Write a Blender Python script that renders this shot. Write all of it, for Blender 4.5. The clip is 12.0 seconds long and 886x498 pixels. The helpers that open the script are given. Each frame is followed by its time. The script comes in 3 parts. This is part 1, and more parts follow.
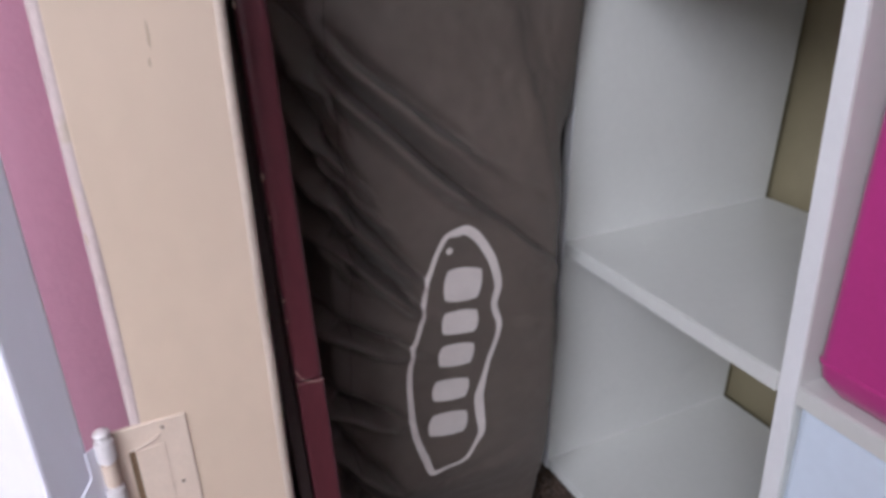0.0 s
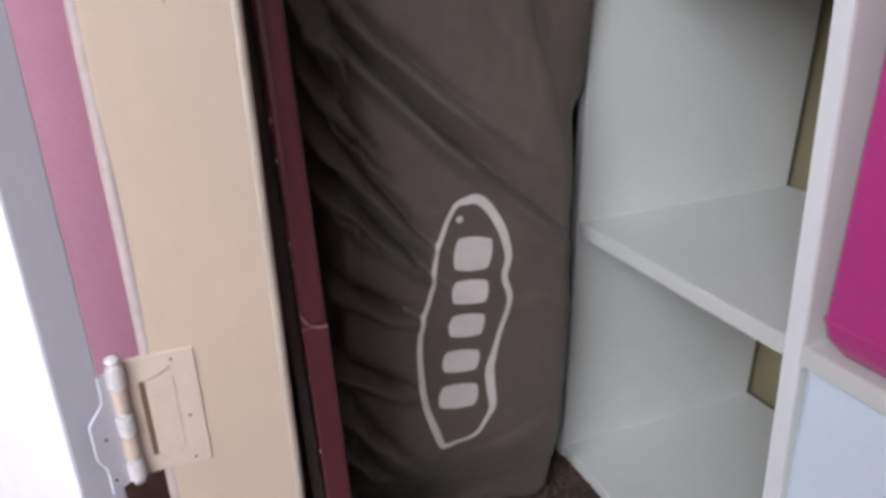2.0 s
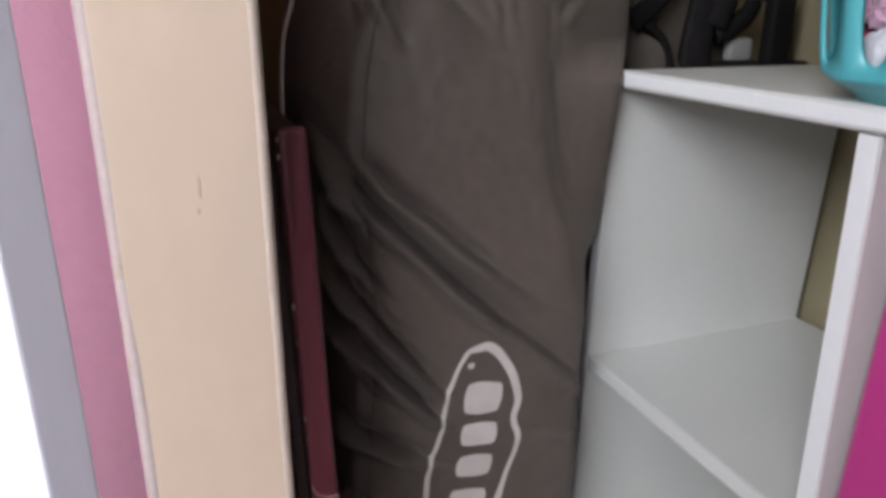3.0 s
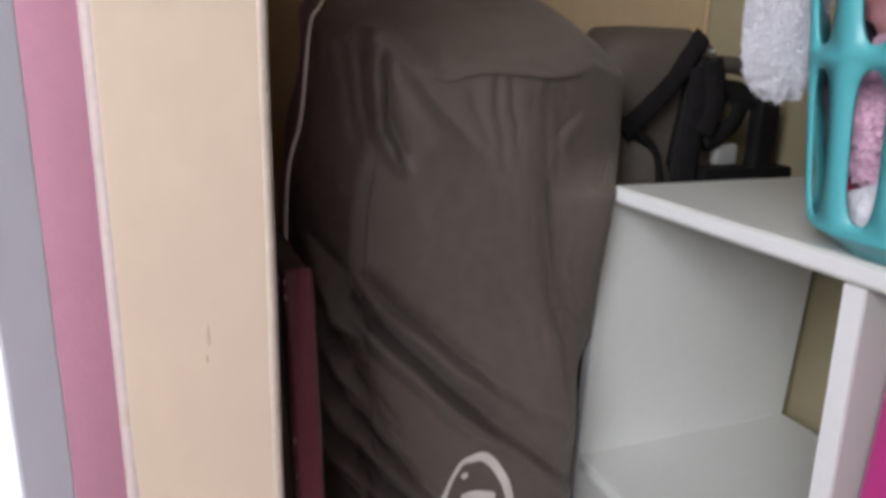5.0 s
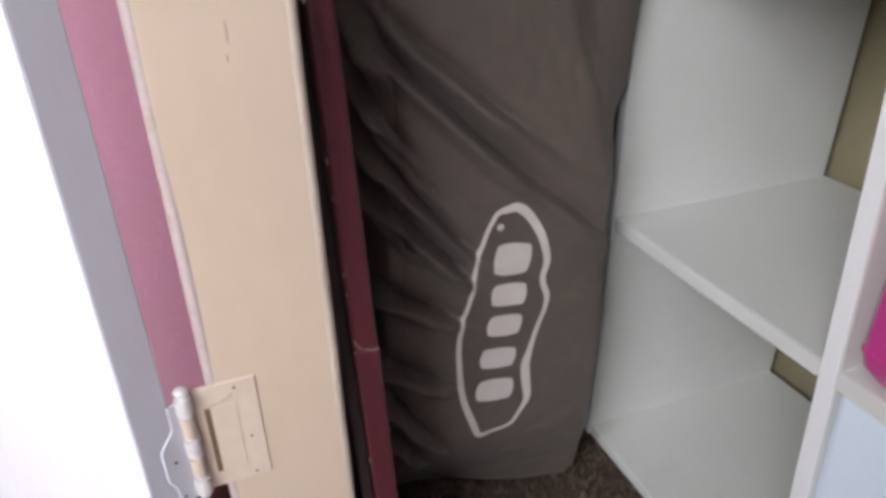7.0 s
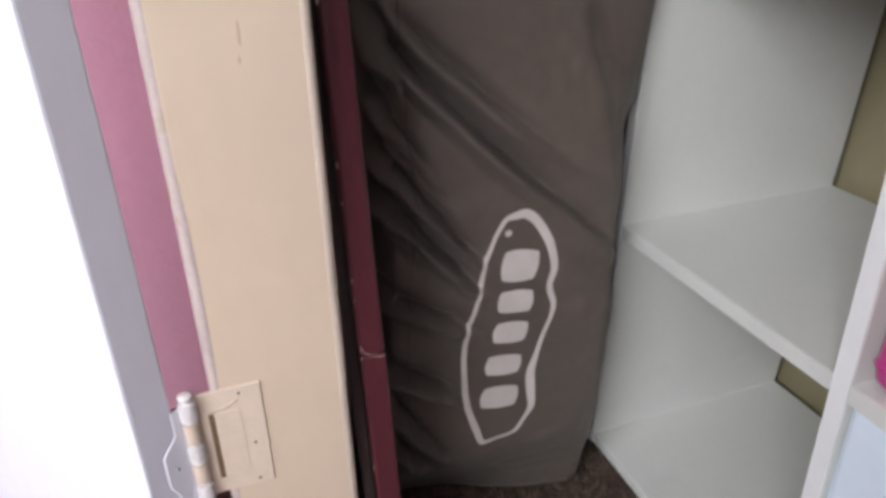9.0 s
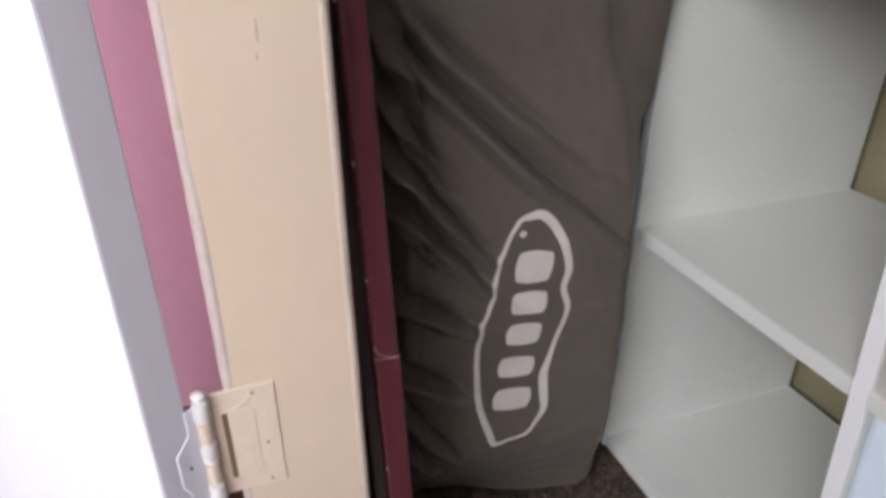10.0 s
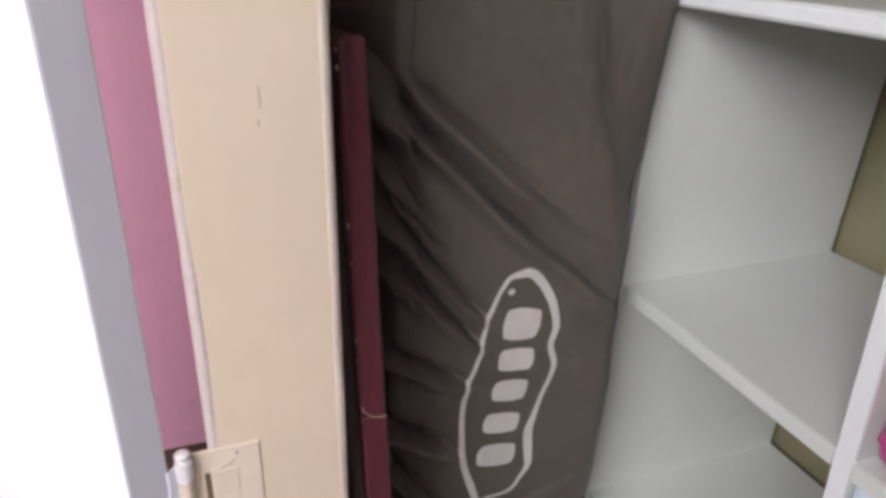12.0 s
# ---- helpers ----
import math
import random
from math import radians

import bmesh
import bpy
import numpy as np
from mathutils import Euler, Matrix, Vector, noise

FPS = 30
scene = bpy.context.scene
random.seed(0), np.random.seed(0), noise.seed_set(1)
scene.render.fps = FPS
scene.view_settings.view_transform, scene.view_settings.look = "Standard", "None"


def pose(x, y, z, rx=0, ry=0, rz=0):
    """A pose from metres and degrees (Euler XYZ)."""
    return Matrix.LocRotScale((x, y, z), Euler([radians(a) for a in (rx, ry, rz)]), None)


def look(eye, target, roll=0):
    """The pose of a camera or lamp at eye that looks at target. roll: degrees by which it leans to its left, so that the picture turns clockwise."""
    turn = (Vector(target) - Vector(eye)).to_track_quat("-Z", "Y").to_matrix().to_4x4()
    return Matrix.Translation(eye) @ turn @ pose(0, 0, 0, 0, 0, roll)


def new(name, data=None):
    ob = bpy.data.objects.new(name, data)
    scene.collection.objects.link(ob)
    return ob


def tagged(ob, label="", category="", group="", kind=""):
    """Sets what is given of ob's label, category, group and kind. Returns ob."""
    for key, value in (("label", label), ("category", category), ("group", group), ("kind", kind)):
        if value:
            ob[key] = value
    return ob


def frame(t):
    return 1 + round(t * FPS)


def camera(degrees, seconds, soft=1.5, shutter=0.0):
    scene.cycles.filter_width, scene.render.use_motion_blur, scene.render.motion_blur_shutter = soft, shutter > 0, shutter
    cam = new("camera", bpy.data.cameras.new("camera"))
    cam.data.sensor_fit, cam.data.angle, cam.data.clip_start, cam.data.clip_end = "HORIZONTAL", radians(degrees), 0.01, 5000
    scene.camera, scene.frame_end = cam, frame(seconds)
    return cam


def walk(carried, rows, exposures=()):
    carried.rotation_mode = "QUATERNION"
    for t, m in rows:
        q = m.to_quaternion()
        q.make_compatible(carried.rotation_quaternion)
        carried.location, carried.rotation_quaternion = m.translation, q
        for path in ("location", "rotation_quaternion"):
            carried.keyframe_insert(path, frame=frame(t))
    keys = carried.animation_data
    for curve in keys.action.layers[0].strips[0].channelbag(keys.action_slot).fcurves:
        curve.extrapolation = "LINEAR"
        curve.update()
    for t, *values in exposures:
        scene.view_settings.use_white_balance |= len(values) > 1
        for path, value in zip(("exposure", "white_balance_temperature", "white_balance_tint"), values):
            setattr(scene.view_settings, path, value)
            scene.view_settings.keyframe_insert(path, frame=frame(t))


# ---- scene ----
cam = camera(64.1, 12.0, soft=3.6, shutter=0.3)
EXPOSURES = [(0.0, -0.20, 6250, 16), (1.5, -0.12, 6350, 13), (3.0, -0.08, 6500, 12), (9.0, -0.03, 6650, 11), (12.0, 0.0, 6700, 11)]
PATH = [
    (0, (0.167, 0.157, 0.608), (0.931, 1.814, -0.211), -1.4),
    (0.5, (0.177, 0.122, 0.569), (0.916, 1.851, -0.111), -1.1),
    (1, (0.174, 0.118, 0.556), (0.856, 1.858, -0.154), -1.9),
    (1.5, (0.176, 0.116, 0.559), (0.844, 1.844, -0.195), -1.9),
    (2, (0.175, 0.119, 0.566), (0.855, 1.845, -0.182), -1.8),
    (2.5, (0.172, 0.131, 0.606), (0.845, 1.889, -0.068), -0.6),
    (3, (0.179, 0.142, 0.66), (0.854, 1.909, 0.009), 0.4),
    (3.2, (0.183, 0.144, 0.679), (0.873, 1.912, 0.046), 0.5),
    (4.8, (0.171, 0.151, 0.735), (0.907, 1.939, 0.224), 1.7),
    (5, (0.17, 0.153, 0.721), (0.898, 1.936, 0.184), 1.8),
    (5.5, (0.165, 0.142, 0.654), (0.822, 1.867, -0.115), 0.8),
    (6, (0.162, 0.145, 0.63), (0.779, 1.821, -0.269), -1.0),
    (6.5, (0.159, 0.145, 0.631), (0.757, 1.807, -0.307), -1.9),
    (7, (0.161, 0.143, 0.633), (0.768, 1.809, -0.293), -1.9),
    (9, (0.157, 0.152, 0.633), (0.767, 1.819, -0.288), -1.0),
    (9.5, (0.157, 0.155, 0.632), (0.757, 1.826, -0.289), -0.8),
    (10, (0.154, 0.157, 0.631), (0.741, 1.833, -0.288), -0.9),
    (10.5, (0.155, 0.156, 0.636), (0.761, 1.835, -0.264), -0.5),
    (11, (0.154, 0.155, 0.64), (0.782, 1.833, -0.249), 0.3),
    (11.5, (0.152, 0.162, 0.644), (0.794, 1.854, -0.205), 1.2),
    (12, (0.15, 0.163, 0.648), (0.797, 1.865, -0.18), 1.4),
]
walk(cam, [(t, look(eye, target, roll)) for t, eye, target, roll in PATH], EXPOSURES)

# ---- world, window light ----
world = bpy.data.worlds.new("sky")
scene.world = world
world.use_nodes = True
wn = world.node_tree.nodes
sky = wn.new("ShaderNodeTexSky")
sky.sky_type, sky.sun_disc = "NISHITA", False
sky.sun_elevation, sky.sun_rotation = radians(40), radians(120)
world.node_tree.links.new(sky.outputs["Color"], wn["Background"].inputs["Color"])
wn["Background"].inputs["Strength"].default_value = 0.12

# room: x ROOM_X to JX0 (wall with the closet), y ROOM_Y0 to END_Y, closet from JX1 to BACK_X
JX0, JX1, JY = 0.140, 0.227, 0.536      # door jamb: room edge, closet edge, face
END_Y, BACK_X, CLOSET_Y = 1.0, 0.872, 0.955              # end wall, closet back wall
ROOM_X, ROOM_Y0, CEIL = -1.7, -3.0, 2.4
WIN = (-2.5, -0.35, 1.2, 2.35)            # window in the wall at ROOM_X: y from, to, z from, to


def area_lamp(name, where, towards, w, h, power, colour):
    data = bpy.data.lights.new(name, "AREA")
    data.shape, data.size, data.size_y, data.energy, data.color = "RECTANGLE", w, h, power, colour
    ob = new(name, data)
    ob.matrix_world = look(where, towards)
    return ob


area_lamp("window_light", (ROOM_X + 0.05, (WIN[0] + WIN[1]) / 2, (WIN[2] + WIN[3]) / 2),
          (0.0, (WIN[0] + WIN[1]) / 2, (WIN[2] + WIN[3]) / 2 - 0.3), WIN[1] - WIN[0], WIN[3] - WIN[2], 131, (0.90, 0.95, 1.0))


# ---- materials ----
def mat(name, colour, rough=0.6, vary=0.1, scale=30.0, bump=0.0, bump_scale=200.0, metal=0.0, second=None, second_at=0.6,
        second_scale=6.0, stretch=(1, 1, 1), sheen=0.0, island=0.0):
    """Paint, cloth or plastic: a colour that varies at two scales, a second colour in patches, fine relief."""
    m = bpy.data.materials.new(name)
    m.use_nodes = True
    nt = m.node_tree
    n, link = nt.nodes, nt.links.new
    b = n["Principled BSDF"]
    b.inputs["Roughness"].default_value, b.inputs["Metallic"].default_value = rough, metal
    b.inputs["Sheen Weight"].default_value = sheen
    co = n.new("ShaderNodeTexCoord")
    mp = n.new("ShaderNodeMapping")
    mp.inputs["Scale"].default_value = stretch
    link(co.outputs["Object"], mp.inputs["Vector"])

    def tex(sc, detail):
        t = n.new("ShaderNodeTexNoise")
        t.inputs["Scale"].default_value, t.inputs["Detail"].default_value = sc, detail
        link(mp.outputs["Vector"], t.inputs["Vector"])
        return t

    t1, t2 = tex(scale, 6), tex(scale * 9, 3)
    add = n.new("ShaderNodeMath")
    add.operation = "ADD"
    link(t1.outputs["Fac"], add.inputs[0])
    link(t2.outputs["Fac"], add.inputs[1])
    ramp = n.new("ShaderNodeMapRange")
    ramp.inputs["From Min"].default_value, ramp.inputs["From Max"].default_value = 0.6, 1.4
    ramp.inputs["To Min"].default_value, ramp.inputs["To Max"].default_value = 1 - vary, 1 + vary
    link(add.outputs[0], ramp.inputs["Value"])
    mul = n.new("ShaderNodeVectorMath")
    mul.operation = "SCALE"
    mul.inputs[0].default_value = colour
    last = ramp.outputs["Result"]
    if island:
        geo = n.new("ShaderNodeNewGeometry")
        isl = n.new("ShaderNodeMapRange")
        isl.inputs["To Min"].default_value, isl.inputs["To Max"].default_value = 1 - island, 1 + island
        link(geo.outputs["Random Per Island"], isl.inputs["Value"])
        both = n.new("ShaderNodeMath")
        both.operation = "MULTIPLY"
        link(last, both.inputs[0])
        link(isl.outputs["Result"], both.inputs[1])
        last = both.outputs[0]
    link(last, mul.inputs["Scale"])
    out = mul.outputs["Vector"]
    if second:
        t3 = tex(second_scale, 5)
        r2 = n.new("ShaderNodeMapRange")
        r2.inputs["From Min"].default_value, r2.inputs["From Max"].default_value = second_at, second_at + 0.12
        link(t3.outputs["Fac"], r2.inputs["Value"])
        mix = n.new("ShaderNodeMix")
        mix.data_type = "RGBA"
        link(r2.outputs["Result"], mix.inputs["Factor"])
        link(out, mix.inputs[6])
        mix.inputs[7].default_value = (*second, 1)
        out = mix.outputs[2]
    link(out, b.inputs["Base Color"])
    if bump:
        t4 = tex(bump_scale, 4)
        bp = n.new("ShaderNodeBump")
        bp.inputs["Strength"].default_value, bp.inputs["Distance"].default_value = bump, 0.002
        link(t4.outputs["Fac"], bp.inputs["Height"])
        link(bp.outputs["Normal"], b.inputs["Normal"])
    return m


CREAM = mat("cream_paint", (0.645, 0.508, 0.39), 0.45, 0.04, 9, 0.15, 45, second=(0.625, 0.495, 0.385), second_at=0.50, second_scale=6, stretch=(1, 1, 0.6))
CREAM_EDGE = mat("worn_cream_paint", (0.54, 0.445, 0.37), 0.5, 0.12, 40, 0.3, 120)
# rounded jamb corner: how light falls off there is mixed into this tint
BEAD = mat("edge_shading_paint", (0.54, 0.44, 0.42), 0.5, 0.10, 30, 0.3, 120, second=(0.46, 0.37, 0.28), second_at=0.60, second_scale=40)
DOOR_WHITE = mat("white_door_paint", (0.84, 0.84, 0.93), 0.4, 0.03, 8, 0.15, 90, stretch=(1, 1, 0.3))
OFFWHITE = mat("off_white_wall_paint", (0.83, 0.81, 0.83), 0.6, 0.04, 6, 0.3, 150)
PINK = mat("pink_wall_paint", (0.64, 0.345, 0.44), 0.6, 0.05, 6, 0.3, 150)
CEIL_WHITE = mat("white_ceiling_paint", (0.8, 0.79, 0.77), 0.8, 0.03, 5)
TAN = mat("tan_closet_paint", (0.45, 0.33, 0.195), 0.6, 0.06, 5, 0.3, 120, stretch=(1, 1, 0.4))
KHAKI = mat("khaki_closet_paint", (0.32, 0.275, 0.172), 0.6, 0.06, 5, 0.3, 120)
LAMINATE = mat("white_laminate", (0.635, 0.635, 0.61), 0.38, 0.03, 14, 0.06, 500, second=(0.59, 0.59, 0.57), second_at=0.62, second_scale=9)
# brighter copy of the laminate: direct daylight put into its colour; window frame too
LAM_LIT = mat("lit_white_laminate", (0.78, 0.78, 0.79), 0.3, 0.03, 20)
RAW = mat("raw_board_edge", (0.20, 0.16, 0.11), 0.8, 0.2, 60)
BAG = mat("taupe_nylon", (0.111, 0.088, 0.074), 0.53, 0.10, 9, 0.25, 900, second=(0.119, 0.093, 0.077), second_at=0.5, second_scale=7, sheen=0.08)
SEAM = mat("dark_taupe_binding", (0.075, 0.060, 0.050), 0.7, 0.15, 40, 0.3, 700)
PRINT = mat("pale_print_ink", (0.62, 0.56, 0.53), 0.6, 0.08, 60, 0.2, 800)
MAROON = mat("maroon_edge_band", (0.086, 0.020, 0.026), 0.38, 0.2, 30, 0.15, 160, second=(0.075, 0.018, 0.022), second_at=0.55, second_scale=14, stretch=(1, 1, 0.3))
BLACKISH = mat("near_black_veneer", (0.040, 0.027, 0.026), 0.5, 0.3, 25)
CHIP = mat("chipped_paint", (0.50, 0.39, 0.29), 0.7, 0.1, 90)
NICK = mat("chipped_raw_wood", (0.55, 0.42, 0.33), 0.8, 0.2, 90)
JOINT = mat("worn_joint", (0.30, 0.17, 0.15), 0.8, 0.2, 90)
MAGENTA = mat("magenta_cloth", (0.46, 0.022, 0.20), 0.75, 0.06, 20, 0.3, 1200, sheen=0.2)
PALE_BLUE = mat("pale_blue_cloth", (0.68, 0.77, 0.88), 0.7, 0.03, 12, 0.2, 1200, sheen=0.1)
TEAL = mat("teal_plastic", (0.09, 0.43, 0.475), 0.32, 0.05, 12, 0.05, 300)
TOWEL = mat("white_terry", (0.66, 0.65, 0.70), 0.95, 0.08, 70, 0.5, 420, sheen=0.4)
FLUFF = mat("pink_fleece", (0.82, 0.52, 0.68), 0.95, 0.25, 90, 1.0, 300, sheen=0.4)
CORAL = mat("coral_cloth", (0.75, 0.36, 0.36), 0.9, 0.12, 60, 0.5, 500)
RED = mat("red_cloth", (0.5, 0.02, 0.10), 0.9, 0.12, 60, 0.5, 500)
DARKCLOTH = mat("dark_cloth", (0.05, 0.045, 0.06), 0.9, 0.2, 60, 0.5, 500)
SEATCLOTH = mat("dark_taupe_nylon", (0.085, 0.068, 0.056), 0.6, 0.12, 12, 0.25, 800)
MESHCLOTH = mat("black_mesh_cloth", (0.012, 0.010, 0.011), 0.95, 0.35, 60, 0.6, 900)
BLACK = mat("black_plastic", (0.009, 0.008, 0.008), 0.7, 0.2, 40, 0.1, 300)
for m in (BLACK, MESHCLOTH):
    m.node_tree.nodes["Principled BSDF"].inputs["Specular IOR Level"].default_value = 0.15
GREYMETAL = mat("pale_grey_plastic", (0.28, 0.27, 0.26), 0.4, 0.1, 40)
CORD = mat("white_cord", (0.66, 0.60, 0.52), 0.5, 0.08, 80)
HINGE = mat("painted_steel", (0.70, 0.66, 0.66), 0.38, 0.08, 60, 0.25, 150, second=(0.55, 0.45, 0.36), second_at=0.62, second_scale=70)
HINGE_CREAM = mat("cream_painted_steel", (0.68, 0.55, 0.45), 0.34, 0.06, 60, 0.3, 110)
GROOVE = mat("brown_paint_gap", (0.17, 0.105, 0.06), 0.7, 0.2, 80)
HOLE = mat("dark_screw_recess", (0.14, 0.10, 0.08), 0.7, 0.2, 80)
CARPET = mat("brown_carpet", (0.075, 0.047, 0.032), 0.95, 0.5, 120, 1.0, 350)
TUFT = mat("brown_carpet_pile", (0.082, 0.054, 0.042), 0.95, 0.3, 120, island=0.6)
GLASS = bpy.data.materials.new("window_glass")
GLASS.use_nodes = True
GLASS.node_tree.nodes["Principled BSDF"].inputs["Transmission Weight"].default_value = 1.0
GLASS.node_tree.nodes["Principled BSDF"].inputs["Roughness"].default_value = 0.0


# ---- builders ----
def root(name, at, label, category, group=""):
    ob = new(name)
    ob.location, ob.empty_display_size = at, 0.05
    return tagged(ob, label, category, group)


def part(name, bm, material, parent=None, label="", smooth=False):
    """Links a bmesh, whose places are the world's, as one mesh object."""
    me = bpy.data.meshes.new(name)
    bmesh.ops.recalc_face_normals(bm, faces=bm.faces)
    bm.to_mesh(me)
    bm.free()
    for p in me.polygons:
        p.use_smooth = smooth
    me.materials.append(material)
    ob = new(name, me)
    if parent:
        ob.parent = parent
        if parent.type == "EMPTY":
            ob.matrix_parent_inverse = Matrix.Translation(-parent.location)
    return tagged(ob, label)


def box(x0, x1, y0, y1, z0, z1, bevel=0.0, segments=2, m=None, bm=None):
    own = bm is None
    bm = bm or bmesh.new()
    new_bm = bmesh.new()
    bmesh.ops.create_cube(new_bm, size=1)
    bmesh.ops.transform(new_bm, verts=new_bm.verts, matrix=Matrix.Translation(((x0 + x1) / 2, (y0 + y1) / 2, (z0 + z1) / 2))
                        @ Matrix.Diagonal((x1 - x0, y1 - y0, z1 - z0, 1)))
    if bevel:
        bmesh.ops.bevel(new_bm, geom=list(new_bm.edges), offset=bevel, segments=segments, affect="EDGES", profile=0.6)
    if m:
        bmesh.ops.transform(new_bm, verts=new_bm.verts, matrix=m)
    if own:
        bm.free()
        return new_bm
    tmp = bpy.data.meshes.new("tmp")
    new_bm.to_mesh(tmp)
    new_bm.free()
    bm.from_mesh(tmp)
    bpy.data.meshes.remove(tmp)
    return bm


def tube(points, r, sides=10, closed=False):
    """A round bar along points."""
    bm = bmesh.new()
    pts = [Vector(p) for p in points]
    rings = []
    up = Vector((0.13, 0.31, 0.94))
    for i, p in enumerate(pts):
        d = (pts[min(i + 1, len(pts) - 1)] - pts[max(i - 1, 0)]).normalized()
        a = d.cross(up).normalized()
        b = d.cross(a)
        rings.append([bm.verts.new(p + r * (math.cos(k * math.tau / sides) * a + math.sin(k * math.tau / sides) * b)) for k in range(sides)])
    for u, v in zip(rings, rings[1:]):
        for k in range(sides):
            bm.faces.new((u[k], u[(k + 1) % sides], v[(k + 1) % sides], v[k]))
    bm.faces.new(rings[0][::-1])
    bm.faces.new(rings[-1])
    return bm


def spline(ctrl, n=12):
    """Points of a smooth line through ctrl."""
    c = [Vector(p) for p in ctrl]
    c = [2 * c[0] - c[1]] + c + [2 * c[-1] - c[-2]]
    out = []
    for a, b, d, e in zip(c, c[1:], c[2:], c[3:]):
        for i in range(n):
            t = i / n
            out.append(0.5 * (2 * b + (d - a) * t + (2 * a - 5 * b + 4 * d - e) * t * t + (3 * b - a - 3 * d + e) * t ** 3))
    return out + [c[-2]]


def grid(nu, nv, f, close_u=False):
    """A sheet of nu by nv points f(i, j)."""
    bm = bmesh.new()
    v = [[bm.verts.new(f(i, j)) for i in range(nu)] for j in range(nv)]
    for j in range(nv - 1):
        for i in range(nu if close_u else nu - 1):
            bm.faces.new((v[j][i], v[j][(i + 1) % nu], v[j + 1][(i + 1) % nu], v[j + 1][i]))
    return bm, v


def smooth01(a, b, x):
    t = min(max((x - a) / (b - a), 0), 1)
    return t * t * (3 - 2 * t)


def structure(name, bm, material, label, category):
    return tagged(part(name, bm, material), label, category, kind="structure")


# ---- the room and the closet ----
structure("floor", box(ROOM_X - 0.1, BACK_X + 0.1, ROOM_Y0 - 0.1, END_Y + 0.1, -0.1, -0.004), CARPET, "dark brown speckled cut-pile carpet", "floor")
structure("ceiling", box(ROOM_X - 0.1, BACK_X + 0.1, ROOM_Y0 - 0.1, END_Y + 0.1, CEIL, CEIL + 0.1), CEIL_WHITE, "plain white painted ceiling", "ceiling")
structure("wall_end_room", box(ROOM_X - 0.1, JX1 - 0.003, END_Y, END_Y + 0.1, -0.004, CEIL), PINK, "pink painted bedroom wall beside the door", "wall")
structure("wall_end_closet", box(JX1 - 0.003, BACK_X + 0.1, CLOSET_Y, END_Y + 0.1, -0.004, CEIL), TAN, "tan painted end wall inside the closet", "wall")
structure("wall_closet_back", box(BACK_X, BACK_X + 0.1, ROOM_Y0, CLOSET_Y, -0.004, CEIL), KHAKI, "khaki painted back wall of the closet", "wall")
structure("wall_behind", box(ROOM_X - 0.1, BACK_X + 0.1, ROOM_Y0 - 0.1, ROOM_Y0, -0.004, CEIL), OFFWHITE, "off-white painted bedroom wall", "wall")
bm = box(JX0 + 0.003, JX1 - 0.003, JY + 0.018, END_Y, -0.004, CEIL)
structure("wall_return", bm, PINK, "short pink wall between door jamb and corner", "wall")
# unseen near side, its place chosen to keep window light off the shelf
bm = box(JX0 + 0.003, JX1 - 0.003, ROOM_Y0, -0.018, -0.004, CEIL)
box(JX0 + 0.003, JX1 - 0.003, -0.018, JY + 0.018, 2.05, CEIL, bm=bm)
structure("wall_closet_front", bm, OFFWHITE, "unseen off-white wall round the closet opening, set close to shade the shelf", "wall")
bm = box(ROOM_X - 0.1, ROOM_X, ROOM_Y0, WIN[0], -0.004, CEIL)
box(ROOM_X - 0.1, ROOM_X, WIN[1], END_Y, -0.004, CEIL, bm=bm)
box(ROOM_X - 0.1, ROOM_X, WIN[0], WIN[1], -0.004, WIN[2], bm=bm)
box(ROOM_X - 0.1, ROOM_X, WIN[0], WIN[1], WIN[3], CEIL, bm=bm)
structure("wall_window", bm, OFFWHITE, "off-white painted wall with the bedroom window", "wall")
win = tagged(root("window_1", (ROOM_X - 0.06, (WIN[0] + WIN[1]) / 2, WIN[2]), "white framed bedroom window letting daylight in", "window"), kind="structure")
for y0, y1, z0, z1 in ((WIN[0], WIN[0] + 0.05, WIN[2], WIN[3]), (WIN[1] - 0.05, WIN[1], WIN[2], WIN[3]),
                       (WIN[0] + 0.05, WIN[1] - 0.05, WIN[2], WIN[2] + 0.05), (WIN[0] + 0.05, WIN[1] - 0.05, WIN[3] - 0.05, WIN[3])):
    part("window_frame", box(ROOM_X - 0.09, ROOM_X - 0.03, y0, y1, z0, z1, 0.003), LAM_LIT, win)
pane = part("pane", box(ROOM_X - 0.063, ROOM_X - 0.057, WIN[0] + 0.05, WIN[1] - 0.05, WIN[2] + 0.05, WIN[3] - 0.05), GLASS, win)
pane.visible_shadow = False

# panel joint and corner bead on the closet's end wall
structure("trim_corner", box(BACK_X - 0.007, BACK_X - 0.001, CLOSET_Y - 0.007, CLOSET_Y - 0.001, 0.0, CEIL, 0.002), TAN, "narrow tan corner bead in the closet", "trim")
structure("trim_joint", box(0.4905, 0.4935, CLOSET_Y - 0.0025, CLOSET_Y + 0.002, 0.0, CEIL, 0.001), RAW, "thin dark panel joint in the closet wall", "trim")


